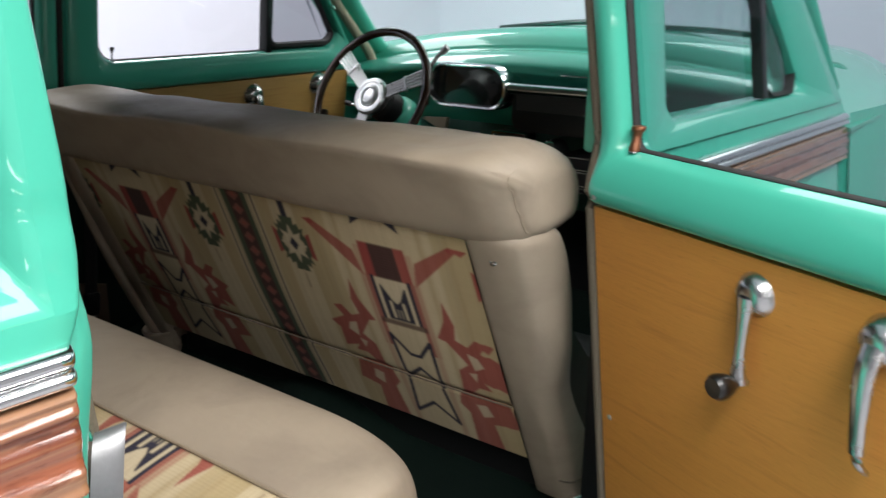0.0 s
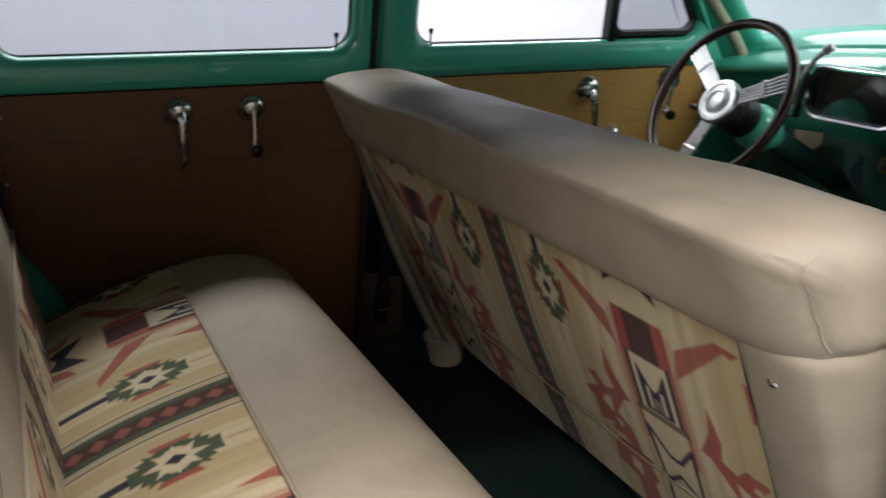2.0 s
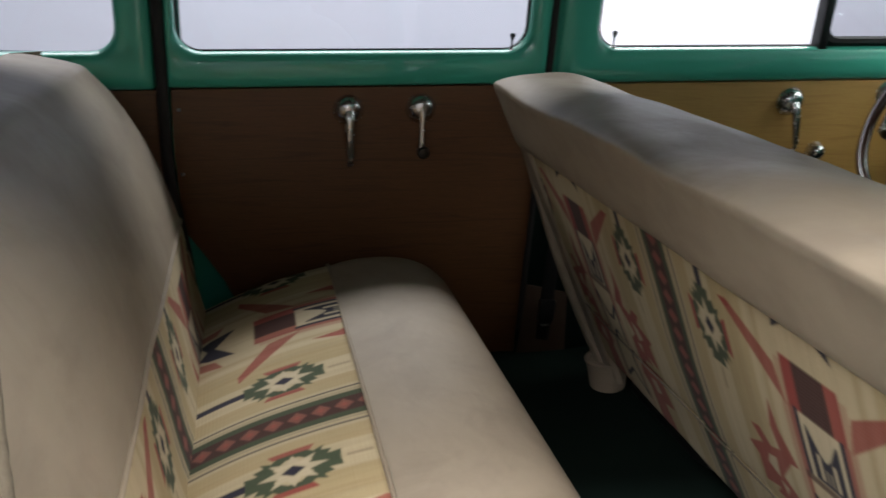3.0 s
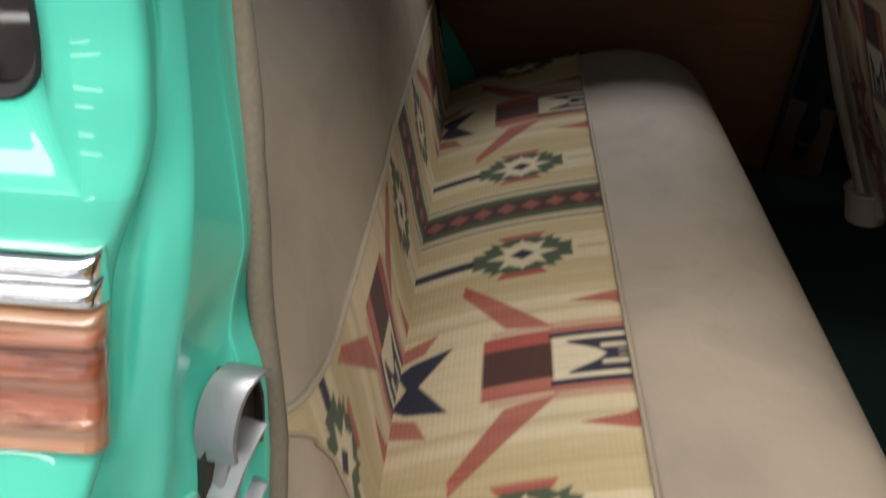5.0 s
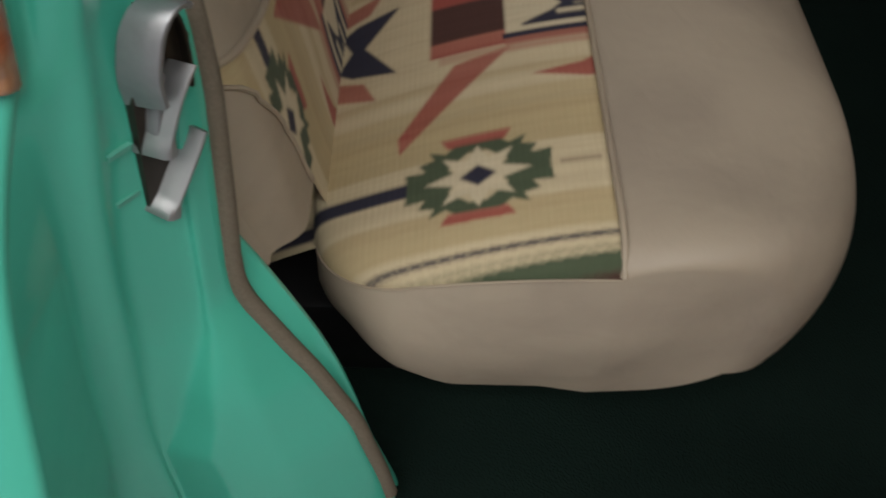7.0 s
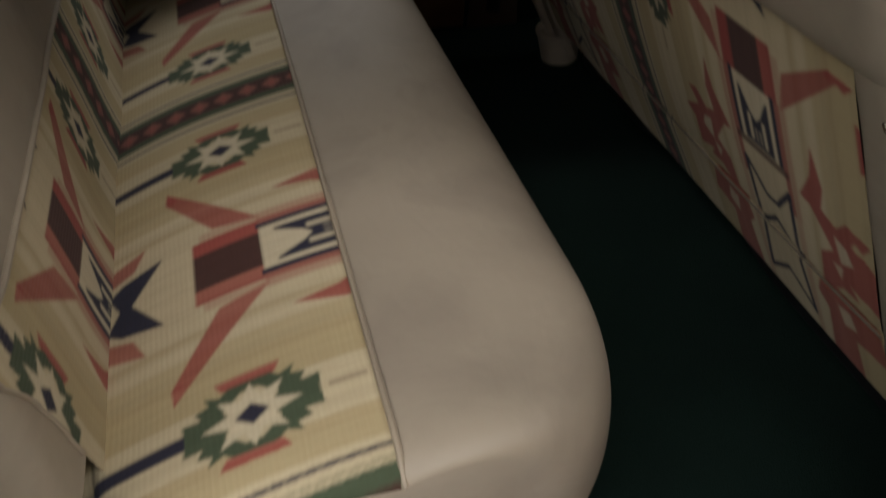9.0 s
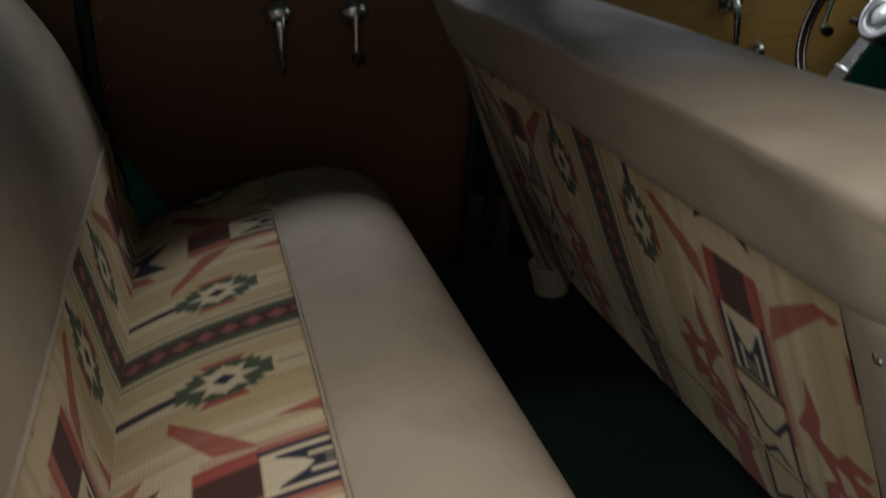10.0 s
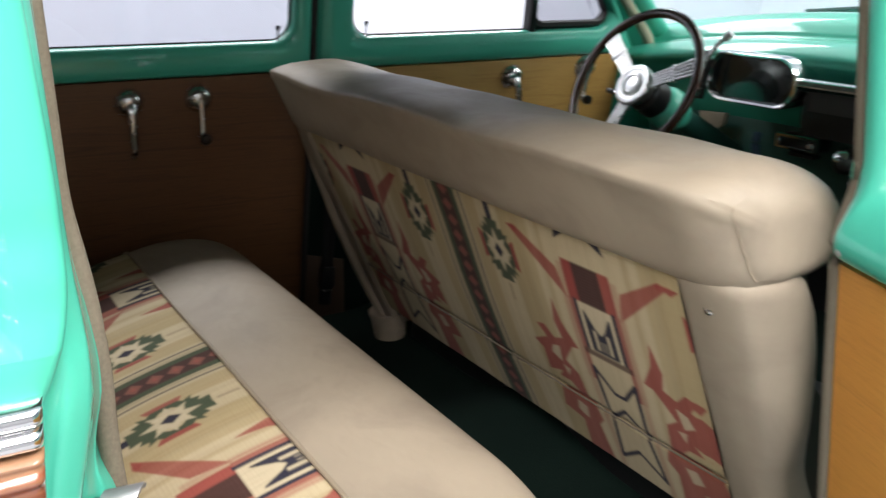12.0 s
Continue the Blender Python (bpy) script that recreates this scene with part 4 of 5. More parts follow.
# ---- rear seat ----
rear_seat = thing("rear_seat", (0.0, -0.02, 0.1), "rear bench seat in taupe vinyl and patterned woven cloth", "bench seat")
YN, YF = -0.700, 0.665


def edge_round(d, size, fall):
    d = min(1.0, max(0.0, 1 - d / size))
    return fall * (1 - math.sqrt(1 - d * d))


def y_lo(x):
    """The near end of the cushion's top, with its rear corner rounded."""
    d = min(0.09, max(0.0, -0.06 - x))
    return YN + 0.034 * max(0.0, (0.112 - x) / 0.24) + 0.09 - math.sqrt(0.0081 - d * d)


def end_drop(y, lo=-0.700):
    return edge_round(y - lo, 0.05, 0.022) + edge_round(YF - y, 0.09, 0.045)


def seat_z(x, y):
    return 0.36 + 0.32 * x - 0.6 * x * x - end_drop(y, y_lo(x)) + soft(x, y, 0.005, 4) + 0.004


rows, pv = [], []
for x in np.arange(-0.235, 0.1121, 0.0022):
    r, q = [], []
    for g in np.linspace(YN, YF, 760):
        y = g if g > -0.60 else -0.60 + (g + 0.60) * (y_lo(x) + 0.60) / (YN + 0.60)
        r.append((x, y, seat_z(x, y)))
        q.append((y - 0.008, x))
    rows.append(r)
    pv.append(q)
cloth("cushion_cloth", rows, pv, rear_seat, "cream cloth with red, navy and green woven motifs")
FRONT = [(0.112, 0.388), (0.16, 0.399), (0.21, 0.405), (0.265, 0.405), (0.31, 0.397), (0.342, 0.377), (0.361, 0.345), (0.367, 0.30), (0.365, 0.25), (0.355, 0.20), (0.343, 0.17)]
prof = smooth_line([(x, 0, z) for x, z in FRONT], 44)


def reach(y):
    """How far forward the front roll goes: less towards its rounded ends."""
    a, b = min(1.0, max(0.0, (-0.45 - y) / 0.25)), min(1.0, max(0.0, (y - YF + 0.15) / 0.15))
    return 1 - 0.5 * (1 - math.sqrt(1 - a * a)) - 0.4 * (1 - math.sqrt(1 - b * b))


def lift(y):
    """The lower edge climbs towards the near corner."""
    return 0.068 * min(1.0, max(0.0, (-0.45 - y) / 0.25)) ** 2


rows = []
for i, p in enumerate(prof):
    row = []
    for s in np.linspace(0, math.pi, 140):
        y = YN + (YF - YN) * 0.5 * (1 - math.cos(s))
        k = max(0.0, 1 - i / 26)
        row.append(Vector((0.112 + (p.x - 0.112) * reach(y), y, p.z - end_drop(y, YN) * (1 if i < 20 else max(0, 1 - (i - 20) / 16)) + soft(p.x, y, 0.005, 4) * k + 0.004 * k + lift(y) * sm((i - 24) / 20))))
    rows.append(row)
front_rows = rows


def end_lift(x):
    """The near end's lower edge curves up at both corners."""
    return 0.010 + 0.034 * sm((-0.01 - x) / 0.08) + 0.057 * min(1.0, max(0.0, (x - 0.10) / 0.13)) ** 2


def end_rows(y):
    """The end of the cushion, from its top edge down to the rail."""
    sgn = -1 if y < 0 else 1
    side = 0 if y < 0 else -1
    low = min(r[side].x for r in front_rows[38:])
    top = [Vector((x, y_lo(x) if y < 0 else y, seat_z(x, y_lo(x) if y < 0 else y))) for x in np.linspace(-0.15, 0.112, 50)][:-1] + [r[side].copy() for r in front_rows[:37]]
    rows = []
    for s in np.linspace(0, 1, 10):
        row = []
        for t in top:
            fade = 1 - sm((t.x - 0.12) / 0.10)
            slack = max(0.0, t.y - YN - 0.006) * s * sm((t.x + 0.12) / 0.06) if y < 0 and t.x < 0.112 else 0.0
            row.append(Vector((t.x + (min(t.x, low) - t.x) * s * s, t.y + sgn * (0.012 * math.sin(math.pi * s) - 0.010 * s) * fade - slack, t.z + (0.172 + (end_lift(t.x) if y < 0 else 0.0) - t.z) * s)))
        rows.append(row)
    return rows


bm = grid(rows)[0]
for y in (YN, YF):
    grid(end_rows(y), False, bm)
bmesh.ops.remove_doubles(bm, verts=bm.verts, dist=2e-5)
part("cushion_front", bm, VINYL, rear_seat, "smooth taupe vinyl front roll and ends")
part("seam_welt", tube([Vector((0.1125, y, seat_z(0.112, y) + 0.0025)) for y in np.linspace(YN, YF, 60)], 0.0034, 8), VINYL_WELT, rear_seat, "thin taupe piping")
part("seam_welt", tube([Vector((x, y_lo(x) - 0.001, seat_z(x, y_lo(x)) + 0.001)) for x in np.linspace(-0.15, 0.112, 40)], 0.0014, 8), VINYL_WELT, rear_seat, "thin taupe piping")
part("base_rail", tube([(x, YN + 0.022, 0.176 + end_lift(x)) for x in (0.0, 0.04, 0.08, 0.12)] + [(0.112 + 0.219 * reach(y) - 0.012, y + 0.018, 0.174 + lift(y)) for y in (-0.697, -0.690, -0.68, -0.66, -0.63, -0.59, -0.54, -0.48, -0.40, -0.2, 0.0, 0.3)], 0.003, 8, 1, 70), SATIN, rear_seat, "thin metal rail under the cushion")
part("base", block(-0.22, 0.29, YN + 0.10, YF - 0.03, 0.06, 0.185, 0.01), BLACK, rear_seat, "dark seat base")

BACK = [(-0.128, 0.27), (-0.148, 0.34), (-0.163, 0.41), (-0.178, 0.475), (-0.192, 0.53), (-0.218, 0.61), (-0.248, 0.675), (-0.288, 0.742), (-0.322, 0.785), (-0.334, 0.799), (-0.352, 0.807), (-0.40, 0.817), (-0.45, 0.822), (-0.495, 0.80), (-0.515, 0.74), (-0.51, 0.55), (-0.50, 0.30)]
back = smooth_line([(x, 0, z) for x, z in BACK], 120)
SPLIT = min(range(60), key=lambda i: abs(back[i].z - 0.497))

LOWEST = min(range(60), key=lambda i: abs(back[i].z - 0.335))


def back_point(i, y):
    p = back[i]
    e = 0.05 * (sm((-0.60 - y) / 0.075) ** 2 + sm((y - 0.58) / 0.08) ** 2)
    puff = 0.006 * math.sin(math.pi * min(1, i / 70))
    d = Vector((1, 0, 0.35)) if i < 72 else (Vector((0, 0, 1)) if i < 92 else Vector((-1, 0, 0)))
    lift = 0.035 * sm((-0.600 - y) / 0.072) ** 2 * max(0.0, 1 - i / (SPLIT + 8.0)) ** 1.2
    return Vector((p.x, y, p.z + lift)) + d * (puff - e * (0.4 + 0.6 * min(1, i / 40)) + soft(p.z, y, 0.004, 5))


RAISED = min(range(60), key=lambda i: abs(back[i].z - 0.533))


def back_at(f, y):
    i = int(f)
    a, b = back_point(i, y), back_point(min(120, i + 1), y)
    return a + (b - a) * (f - i)


def seam_row(y):
    """The height of the cloth's upper seam: it climbs towards the near end."""
    return SPLIT + (RAISED - SPLIT) * sm((-0.515 - y) / 0.16)


CORNER = [(0.27, -0.560), (0.33, -0.572), (0.37, -0.580), (0.403, -0.587), (0.441, -0.598), (0.477, -0.614), (0.505, -0.630), (0.520, -0.645), (0.529, -0.658), (0.533, -0.668)]
rows, pv = [], []
for f in np.linspace(0, 1, 125):
    r, q = [], []
    z = back[int(f * SPLIT)].z
    near_end = curve_at(CORNER, z + 0.036 * f * sm((z - 0.37) / 0.10))
    for y in np.linspace(near_end, 0.66, 530):
        p = back_at(f * seam_row(y), y)
        r.append(p[:])
        q.append((y - 0.018, (0.413 - p.z) * 1.03))
    rows.append(r)
    pv.append(q)
cloth("backrest_cloth", rows, pv, rear_seat, "cream cloth with woven motifs low on the backrest")
ys = [-0.672 + 0.18 * (k / 24) for k in range(24)] + list(np.linspace(-0.492, 0.66, 80))
part("backrest", grid([[back_at(i + (seam_row(y) - SPLIT) * max(0, 1 - (i - SPLIT) / 16), y) for y in ys] for i in range(SPLIT, 121)])[0], VINYL, rear_seat, "smooth taupe vinyl upper backrest")
part("backrest_corner", grid([[back_at(LOWEST + (seam_row(y) - LOWEST) * k / 20, y) - Vector((0.0016, 0, 0)) for y in np.linspace(-0.672, -0.565, 20)] for k in range(21)])[0], VINYL, rear_seat, "taupe vinyl lower corner")
part("backrest_welt", tube([back_at(seam_row(y), y) + Vector((0.002, 0, 0)) for y in np.linspace(-0.672, 0.66, 90)], 0.0034, 8), VINYL_WELT, rear_seat, "thin taupe piping")
part("corner_welt", tube([Vector(r[0]) + Vector((0.0004, 0, 0)) for r in rows[36::4]], 0.0022, 6), VINYL_WELT, rear_seat, "thin taupe piping")
for y, s in ((-0.672, -1), (0.66, 1)):
    rim = [back_point(i, y) for i in range(LOWEST, 121, 2)]
    mid = Vector((-0.34, y, 0.56))
    rows = []
    for k in np.linspace(0, 1.5707, 12):
        rows.append([a + (mid - a) * (1 - math.cos(k)) * (0.9 if k < 1.5 else 1) + Vector((0, s * 0.024 * math.sin(k), -0.018 * math.sin(2 * k) * max(0, 1 - j / 8) * (s < 0))) for j, a in enumerate(rim)])
    part("backrest_end", grid(rows)[0], VINYL, rear_seat, "taupe vinyl backrest end")

# ---- front seat ----
front_seat = thing("front_seat", (0.75, -0.02, 0.1), "front bench seat with vinyl cap and patterned cloth back", "bench seat")


def back_face(y, z):
    return 0.515 + (0.65 - z) * 0.455 - 0.010 * math.sin(math.pi * (0.65 - z) / 0.47) * (1 - (y / 0.62) ** 4)


SEAM_Z = 0.302


def panel_rows(z0, z1, step):
    rows, pv = [], []
    for z in np.arange(z1, z0, -step):
        r, q = [], []
        for y in np.arange(-0.580, 0.548, 0.0028):
            seam = 0.006 * math.exp(-((z - SEAM_Z) / 0.006) ** 2)
            r.append((back_face(y, z) + seam + soft(y, z, 0.0025, 7), y, z))
            q.append((y + 0.020 + 0.016 * sm((-0.548 - y) / 0.016), (0.65 - z) * 1.0986 - 0.107))
        rows.append(r)
        pv.append(q)
    return rows, pv


cloth("back_cloth", *panel_rows(SEAM_Z, 0.655, 0.0026), front_seat, "cream cloth with large woven motifs", 0.3)
cloth("lower_cloth", *panel_rows(0.176, SEAM_Z + 0.0005, 0.0026), front_seat, "strip of patterned cloth below the seam", 0.3)
CAP = [(0.520, 0.640), (0.500, 0.652), (0.478, 0.695), (0.455, 0.745), (0.4445, 0.767), (0.450, 0.779), (0.50, 0.792), (0.56, 0.797), (0.62, 0.793), (0.675, 0.778), (0.715, 0.748), (0.728, 0.705), (0.722, 0.665), (0.70, 0.648), (0.63, 0.640), (0.56, 0.626)]


def ring_through(points, n):
    pts = [Vector(p) for p in points]
    out = []
    m = len(pts)
    for i in range(n):
        s = i / n * m
        k, u = int(s), s - int(s)
        a, b, c, d = (pts[(k + j) % m] for j in (-1, 0, 1, 2))
        out.append(0.5 * (2 * b + (c - a) * u + (2 * a - 5 * b + 4 * c - d) * u * u + (3 * b - a - 3 * c + d) * u ** 3))
    return out


cap_ring = ring_through([(x, 0, z) for x, z in CAP], 72)
mellow = [sum((cap_ring[(j + i) % 72] for i in range(-5, 6)), Vector()) / 11 for j in range(72)]
core = Vector((0.60, 0, 0.705))
rows = []
C0, C1 = -0.693, 0.640
ROUND = 0.088


def seam_at(z):
    """Where the stitched seam runs at each height, near the cap's end."""
    return C0 + 0.011 + 0.004 * sm((z - 0.65) / 0.12)


ys = [C0 + ROUND * (1 - math.cos(a)) for a in np.linspace(0.0, 1.57, 46)] + list(np.linspace(C0 + ROUND + 0.006, C1 - 0.085, 110)) + [C1 - 0.075 + 0.075 * math.sin(a) for a in np.linspace(0.0, 1.57, 14)]
for y in ys:
    d = max(0.0, (C0 + ROUND - y) / ROUND, (y - C1 + 0.075) / 0.075)
    k = 0.34 + 0.66 * math.sqrt(max(0.0, 1 - min(1, d) ** 2.5)) if d > 0 else 1.0
    worn = sm((C0 + 0.15 - y) / 0.10)
    sag = -0.004 * sm(1 - abs(y + 0.20) / 0.20) - 0.003 * sm(1 - abs(y - 0.35) / 0.22)
    hollow = -0.009 * sm(1 - abs(y + 0.50) / 0.13)
    row = []
    for j, p in enumerate(cap_ring):
        p = p.lerp(mellow[j], 0.6 * worn)
        at = seam_at(p.z)
        low = 1 - 0.85 * sm((p.z - 0.750) / 0.03)
        pinch = low * math.exp(-((y - at) / 0.0036) ** 2)
        pucker = math.exp(-((y - at - 0.012) / 0.014) ** 2) + 0.5 * math.exp(-((y - at + 0.009) / 0.008) ** 2)
        w = core + (p - core) * (k - 0.020 * pinch + pucker * (0.008 * math.sin(j * 0.95 + 2 * math.sin(j * 0.3)) + 0.005 * math.sin(j * 2.1)))
        top = sm((p.z - 0.72) / 0.06)
        row.append(Vector((w.x + soft(y, p.z, 0.003, 6), y, w.z + top * (sag + hollow * sm((0.65 - p.x) / 0.08) * sm((p.x - 0.452) / 0.06) + soft(p.x * 2, y, 0.006, 6)))))
    rows.append(row)
part("cap", loft(rows), VINYL, front_seat, "padded taupe vinyl cap roll with a stitched end")
seam = []
for j in range(2, 26):
    i = min(range(46), key=lambda i: abs(ys[i] - seam_at(rows[i][j].z)))
    if rows[i][j].x < 0.56 and rows[i][j].z < 0.775:
        seam.append(rows[i][j] + Vector((-0.0004, -0.0004, 0.0)))
part("cap_seam", tube(seam, lambda s: 0.0012 * (1 - 0.6 * s), 6), VINYL_WELT, front_seat, "stitched seam round the cap's end")


BOLSTER = [(0.08, 0.90), (0.20, 0.82), (0.30, 0.755), (0.36, 0.722), (0.41, 0.706), (0.45, 0.700), (0.50, 0.698), (0.55, 0.691), (0.60, 0.676), (0.64, 0.652), (0.672, 0.620)]


def side_box(sgn, y_in, y_out):
    """The puffed vinyl side of the backrest, wrapped round its edge."""
    rows = []
    for z in np.linspace(0.10, 0.676, 56):
        x0 = 0.515 + (0.65 - z) * 0.455
        xf = max(smooth_at(BOLSTER, z, 0.012), x0 + 0.040)
        top = 0.014 * sm((z - 0.645) / 0.031)
        puff = 0.008 * sm((z - 0.34) / 0.12)
        out = y_out - sgn * (top + 0.012 * sm((0.46 - z) / 0.14))
        pts = [(x0 + 0.012, y_in), (x0 - 0.003, y_in + sgn * 0.006), (x0 - 0.007 + top * 0.3, y_in + sgn * 0.028), (x0 - 0.006 + top * 0.5, (y_in + y_out) / 2 + sgn * 0.008), (x0 + 0.003 + top, out - sgn * 0.016), (x0 + 0.020 + top, out - sgn * 0.002),
               (x0 + 0.45 * (xf - x0), out + sgn * puff), (x0 + 0.78 * (xf - x0), out + sgn * puff * 0.8), (xf - 0.006, out - sgn * 0.004), (xf, out - sgn * 0.016), (xf - 0.012, out - sgn * 0.034)]
        rows.append([Vector((p.x + soft(z, p.y, 0.0025, 9), p.y, z)) for p in smooth_line([(x, y, 0) for x, y in pts], 40)])
    return part("side_wrap", grid(rows)[0], VINYL, front_seat, "puffed taupe vinyl side wrap")


near_side = side_box(-1, -0.578, -0.681)
side_box(1, 0.546, 0.640)
for y in (-0.600, 0.590):
    outline = [(0.515 + (0.65 - z) * 0.455 + 0.02, z) for z in (0.63, 0.50, 0.40, 0.30, 0.20, 0.11)] + [(0.90, 0.11), (0.90, 0.33), (0.80, 0.44), (0.74, 0.63)]
    # The near side is vinyl too, its shade put in as dark brown.
    part("side_panel", plate(lambda u, n, z: Vector((u, y + n, z)), outline, -0.006, 0.006, 0.003), BOARD_AND_SHADE if y < 0 else VINYL, front_seat, "vinyl seat side darkened for shade" if y < 0 else "plain taupe vinyl seat side")
prof = [(0.0058, -0.001), (0.0058, 0.001), (0.0045, 0.003), (0.0022, 0.0036), (0.0018, 0.0024), (0.0004, 0.0022)]
part("hem", tube([(0.515 + (0.65 - 0.15) * 0.455 - 0.003, -0.59, 0.15), (0.515 + 0.2275 + 0.0, -0.655, 0.15), (0.515 + 0.2275 + 0.03, -0.673, 0.15), (0.515 + 0.2275 + 0.13, -0.682, 0.15)], 0.0016, 6, 1, 20), STITCH, near_side, "stitched hem")
part("snap", moved(turned(prof, 14), Matrix.Translation((0.5275, -0.630, 0.614)) @ Matrix.Rotation(radians(-66), 4, "Y") @ Matrix.Scale(1.25, 4)), CHROME, near_side, "small chrome snap")
part("back_board", loft([[Vector((0.53 + (0.65 - z) * 0.455 + dx, y, z)) for dx, z in ((0, 0.64), (0.17, 0.64), (0.17, 0.18), (0, 0.18))] for y in (-0.60, 0.60)]), BLACK, front_seat)
part("lower_welt", tube([(back_face(y, SEAM_Z) - 0.001, y, SEAM_Z) for y in np.linspace(-0.58, 0.548, 50)], 0.0016, 6), STITCH, front_seat, "dark stitched seam")
part("seat_cushion", block(0.90, 1.24, -0.28, 0.52, 0.20, 0.31, 0.05, 4), VINYL, front_seat, "taupe vinyl front cushion")
part("seat_rail", tube([(0.70, -0.655, 0.105), (0.80, -0.665, 0.10), (1.0, -0.66, 0.10)], 0.012, 10), CHROME, front_seat, "chrome seat rail")
cup = [(1.1 * r, h) for r, h in [(0.034, 0.0), (0.037, 0.002), (0.039, 0.02), (0.042, 0.05), (0.0445, 0.066), (0.047, 0.071), (0.0475, 0.075), (0.045, 0.078), (0.040, 0.076), (0.037, 0.066)]]
for y in (0.600,):
    part("foot", moved(turned(cup, 24), Matrix.Translation((0.764, y, 0.070)) @ Matrix.Rotation(radians(-7), 4, "Y")), VINYL, front_seat, "tan vinyl cup over the seat foot")
    part("foot_post", tube([(0.768, y, 0.08), (0.742, y + 0.010, 0.14), (0.688, y + 0.022, 0.25), (0.622, y + 0.026, 0.40), (0.564, y + 0.024, 0.555), (0.530, y + 0.012, 0.640)], lambda s: 0.018 - 0.006 * s, 16, 0.8, 26), VINYL, front_seat, "tan vinyl sleeve down to the foot")
part("seat_base", block(0.80, 1.16, -0.58, 0.56, 0.075, 0.27, 0.01), BLACK, front_seat)

# ---- dashboard ----
dashboard = thing("dashboard", (1.66, 0, 0.5), "teal painted steel dashboard with a crowned top", "dashboard")


def crown(y):
    return -0.12 * y * y


DASH = [(2.02, 0.905), (1.93, 0.924), (1.84, 0.927), (1.775, 0.908), (1.748, 0.880), (1.738, 0.864), (1.715, 0.862), (1.675, 0.858), (1.640, 0.844), (1.618, 0.824), (1.622, 0.804), (1.655, 0.780), (1.690, 0.72), (1.715, 0.66), (1.74, 0.62)]
dp = smooth_line([(x, 0, z) for x, z in DASH], 64)
rows = []
for y in np.linspace(-0.735, 0.735, 60):
    back_off = -0.10 * max(0, abs(y) - 0.3) ** 1.5
    rows.append([Vector((p.x + back_off * sm((p.x - 1.60) / 0.3), y, p.z + crown(y) * sm((p.z - 0.60) / 0.3))) for p in dp])
part("dash_skin", slab(grid(rows)[0], 0.004), TEAL, dashboard, "teal painted dash panel with a crease")
part("lower_panel", block(1.73, 1.77, -0.70, 0.70, 0.40, 0.645, 0.015), DASH_SHADED, dashboard, "lower dash, its teal darkened for the foot well's shade")


def dash_at(y, n, z):
    return Vector((1.600 - n, y, z))


cluster = part("instrument_bezel", ring(dash_at, round_rect(0.066, 0.356, 0.692, 0.822, 0.062), round_rect(0.080, 0.344, 0.705, 0.809, 0.050),
                                        [(0, -0.07), (0.0, 0.018), (0.3, 0.027), (0.7, 0.025), (1, 0.012), (1, 0.0), (0.5, -0.07)]), CHROME, dashboard, "chrome rounded instrument bezel")
part("screen", plate(dash_at, round_rect(0.079, 0.345, 0.704, 0.810, 0.05), -0.06, 0.011, 0.0), SCREEN, cluster, "dark glossy instrument screen")
speaker = part("speaker_grille", plate(dash_at, round_rect(-0.30, 0.06, 0.640, 0.752, 0.03), -0.09, 0.002, 0.003), BLACK, dashboard, "black ribbed speaker grille")
RIB = plain_mat("dark_grey_ribs", (0.09, 0.085, 0.08), 0.4)
for i in range(58):
    y = -0.292 + i * 0.0058
    part("rib", plate(dash_at, [(y, 0.70), (y + 0.0026, 0.70), (y + 0.0026, 0.748), (y, 0.748)], 0.001, 0.007, 0.0), RIB, speaker)
part("chrome_bar", loft([[dash_at(y, 0.004 + 0.024 * math.cos(a), 0.760 + 0.018 * math.sin(a)) for a in np.linspace(0, 6.283, 13)[:-1]] for y in np.linspace(-0.42, 0.062, 10)]), CHROME, dashboard, "polished chrome trim bar")
radio = part("radio", block(1.675, 1.74, 0.058, 0.178, 0.585, 0.620, 0.005), BLACK, dashboard, "small radio with a chrome bezel")


def radio_at(y, n, z):
    return Vector((1.675 - n, y, z))


part("radio_bezel", ring(radio_at, round_rect(0.056, 0.180, 0.583, 0.622, 0.006), round_rect(0.066, 0.170, 0.591, 0.612, 0.004), [(0, -0.002), (0.2, 0.005), (0.8, 0.005), (1, 0.001), (0, -0.004)]), CHROME, radio)
for y in (0.072, 0.164):
    part("knob", moved(turned([(0.007, 0), (0.007, 0.010), (0.005, 0.014), (0.0005, 0.015)], 14), Matrix.Translation((1.675, y, 0.602)) @ Matrix.Rotation(radians(-90), 4, "Y")), CHROME, radio)
part("dash_slot", block(1.70, 1.735, 0.08, 0.158, 0.562, 0.574, 0.003), BLACK, dashboard, "dark slot")
part("emblem_strip", block(1.612, 1.62, -0.185, -0.09, 0.801, 0.805, 0.001), CHROME, dashboard, "thin chrome emblem strip")
part("column_bracket", plate(lambda u, n, z: Vector((1.70 - n, u, z)), [(0.365, 0.642), (0.46, 0.636), (0.455, 0.612), (0.43, 0.596), (0.395, 0.594), (0.370, 0.610)], 0.0, 0.012, 0.003), VINYL, dashboard, "tan bracket under the dash")
part("wire_plug", tube([(1.67, 0.235, 0.61), (1.66, 0.230, 0.58), (1.665, 0.222, 0.535)], 0.012, 10, 0.8, 8), plain_mat("dull_blue_plastic", (0.03, 0.07, 0.13), 0.5), dashboard, "dull blue wire plug")
heater = part("heater_box", block(1.575, 1.72, -0.28, -0.105, 0.49, 0.592, 0.008), BLACK, dashboard, "black under-dash unit with chrome lines")
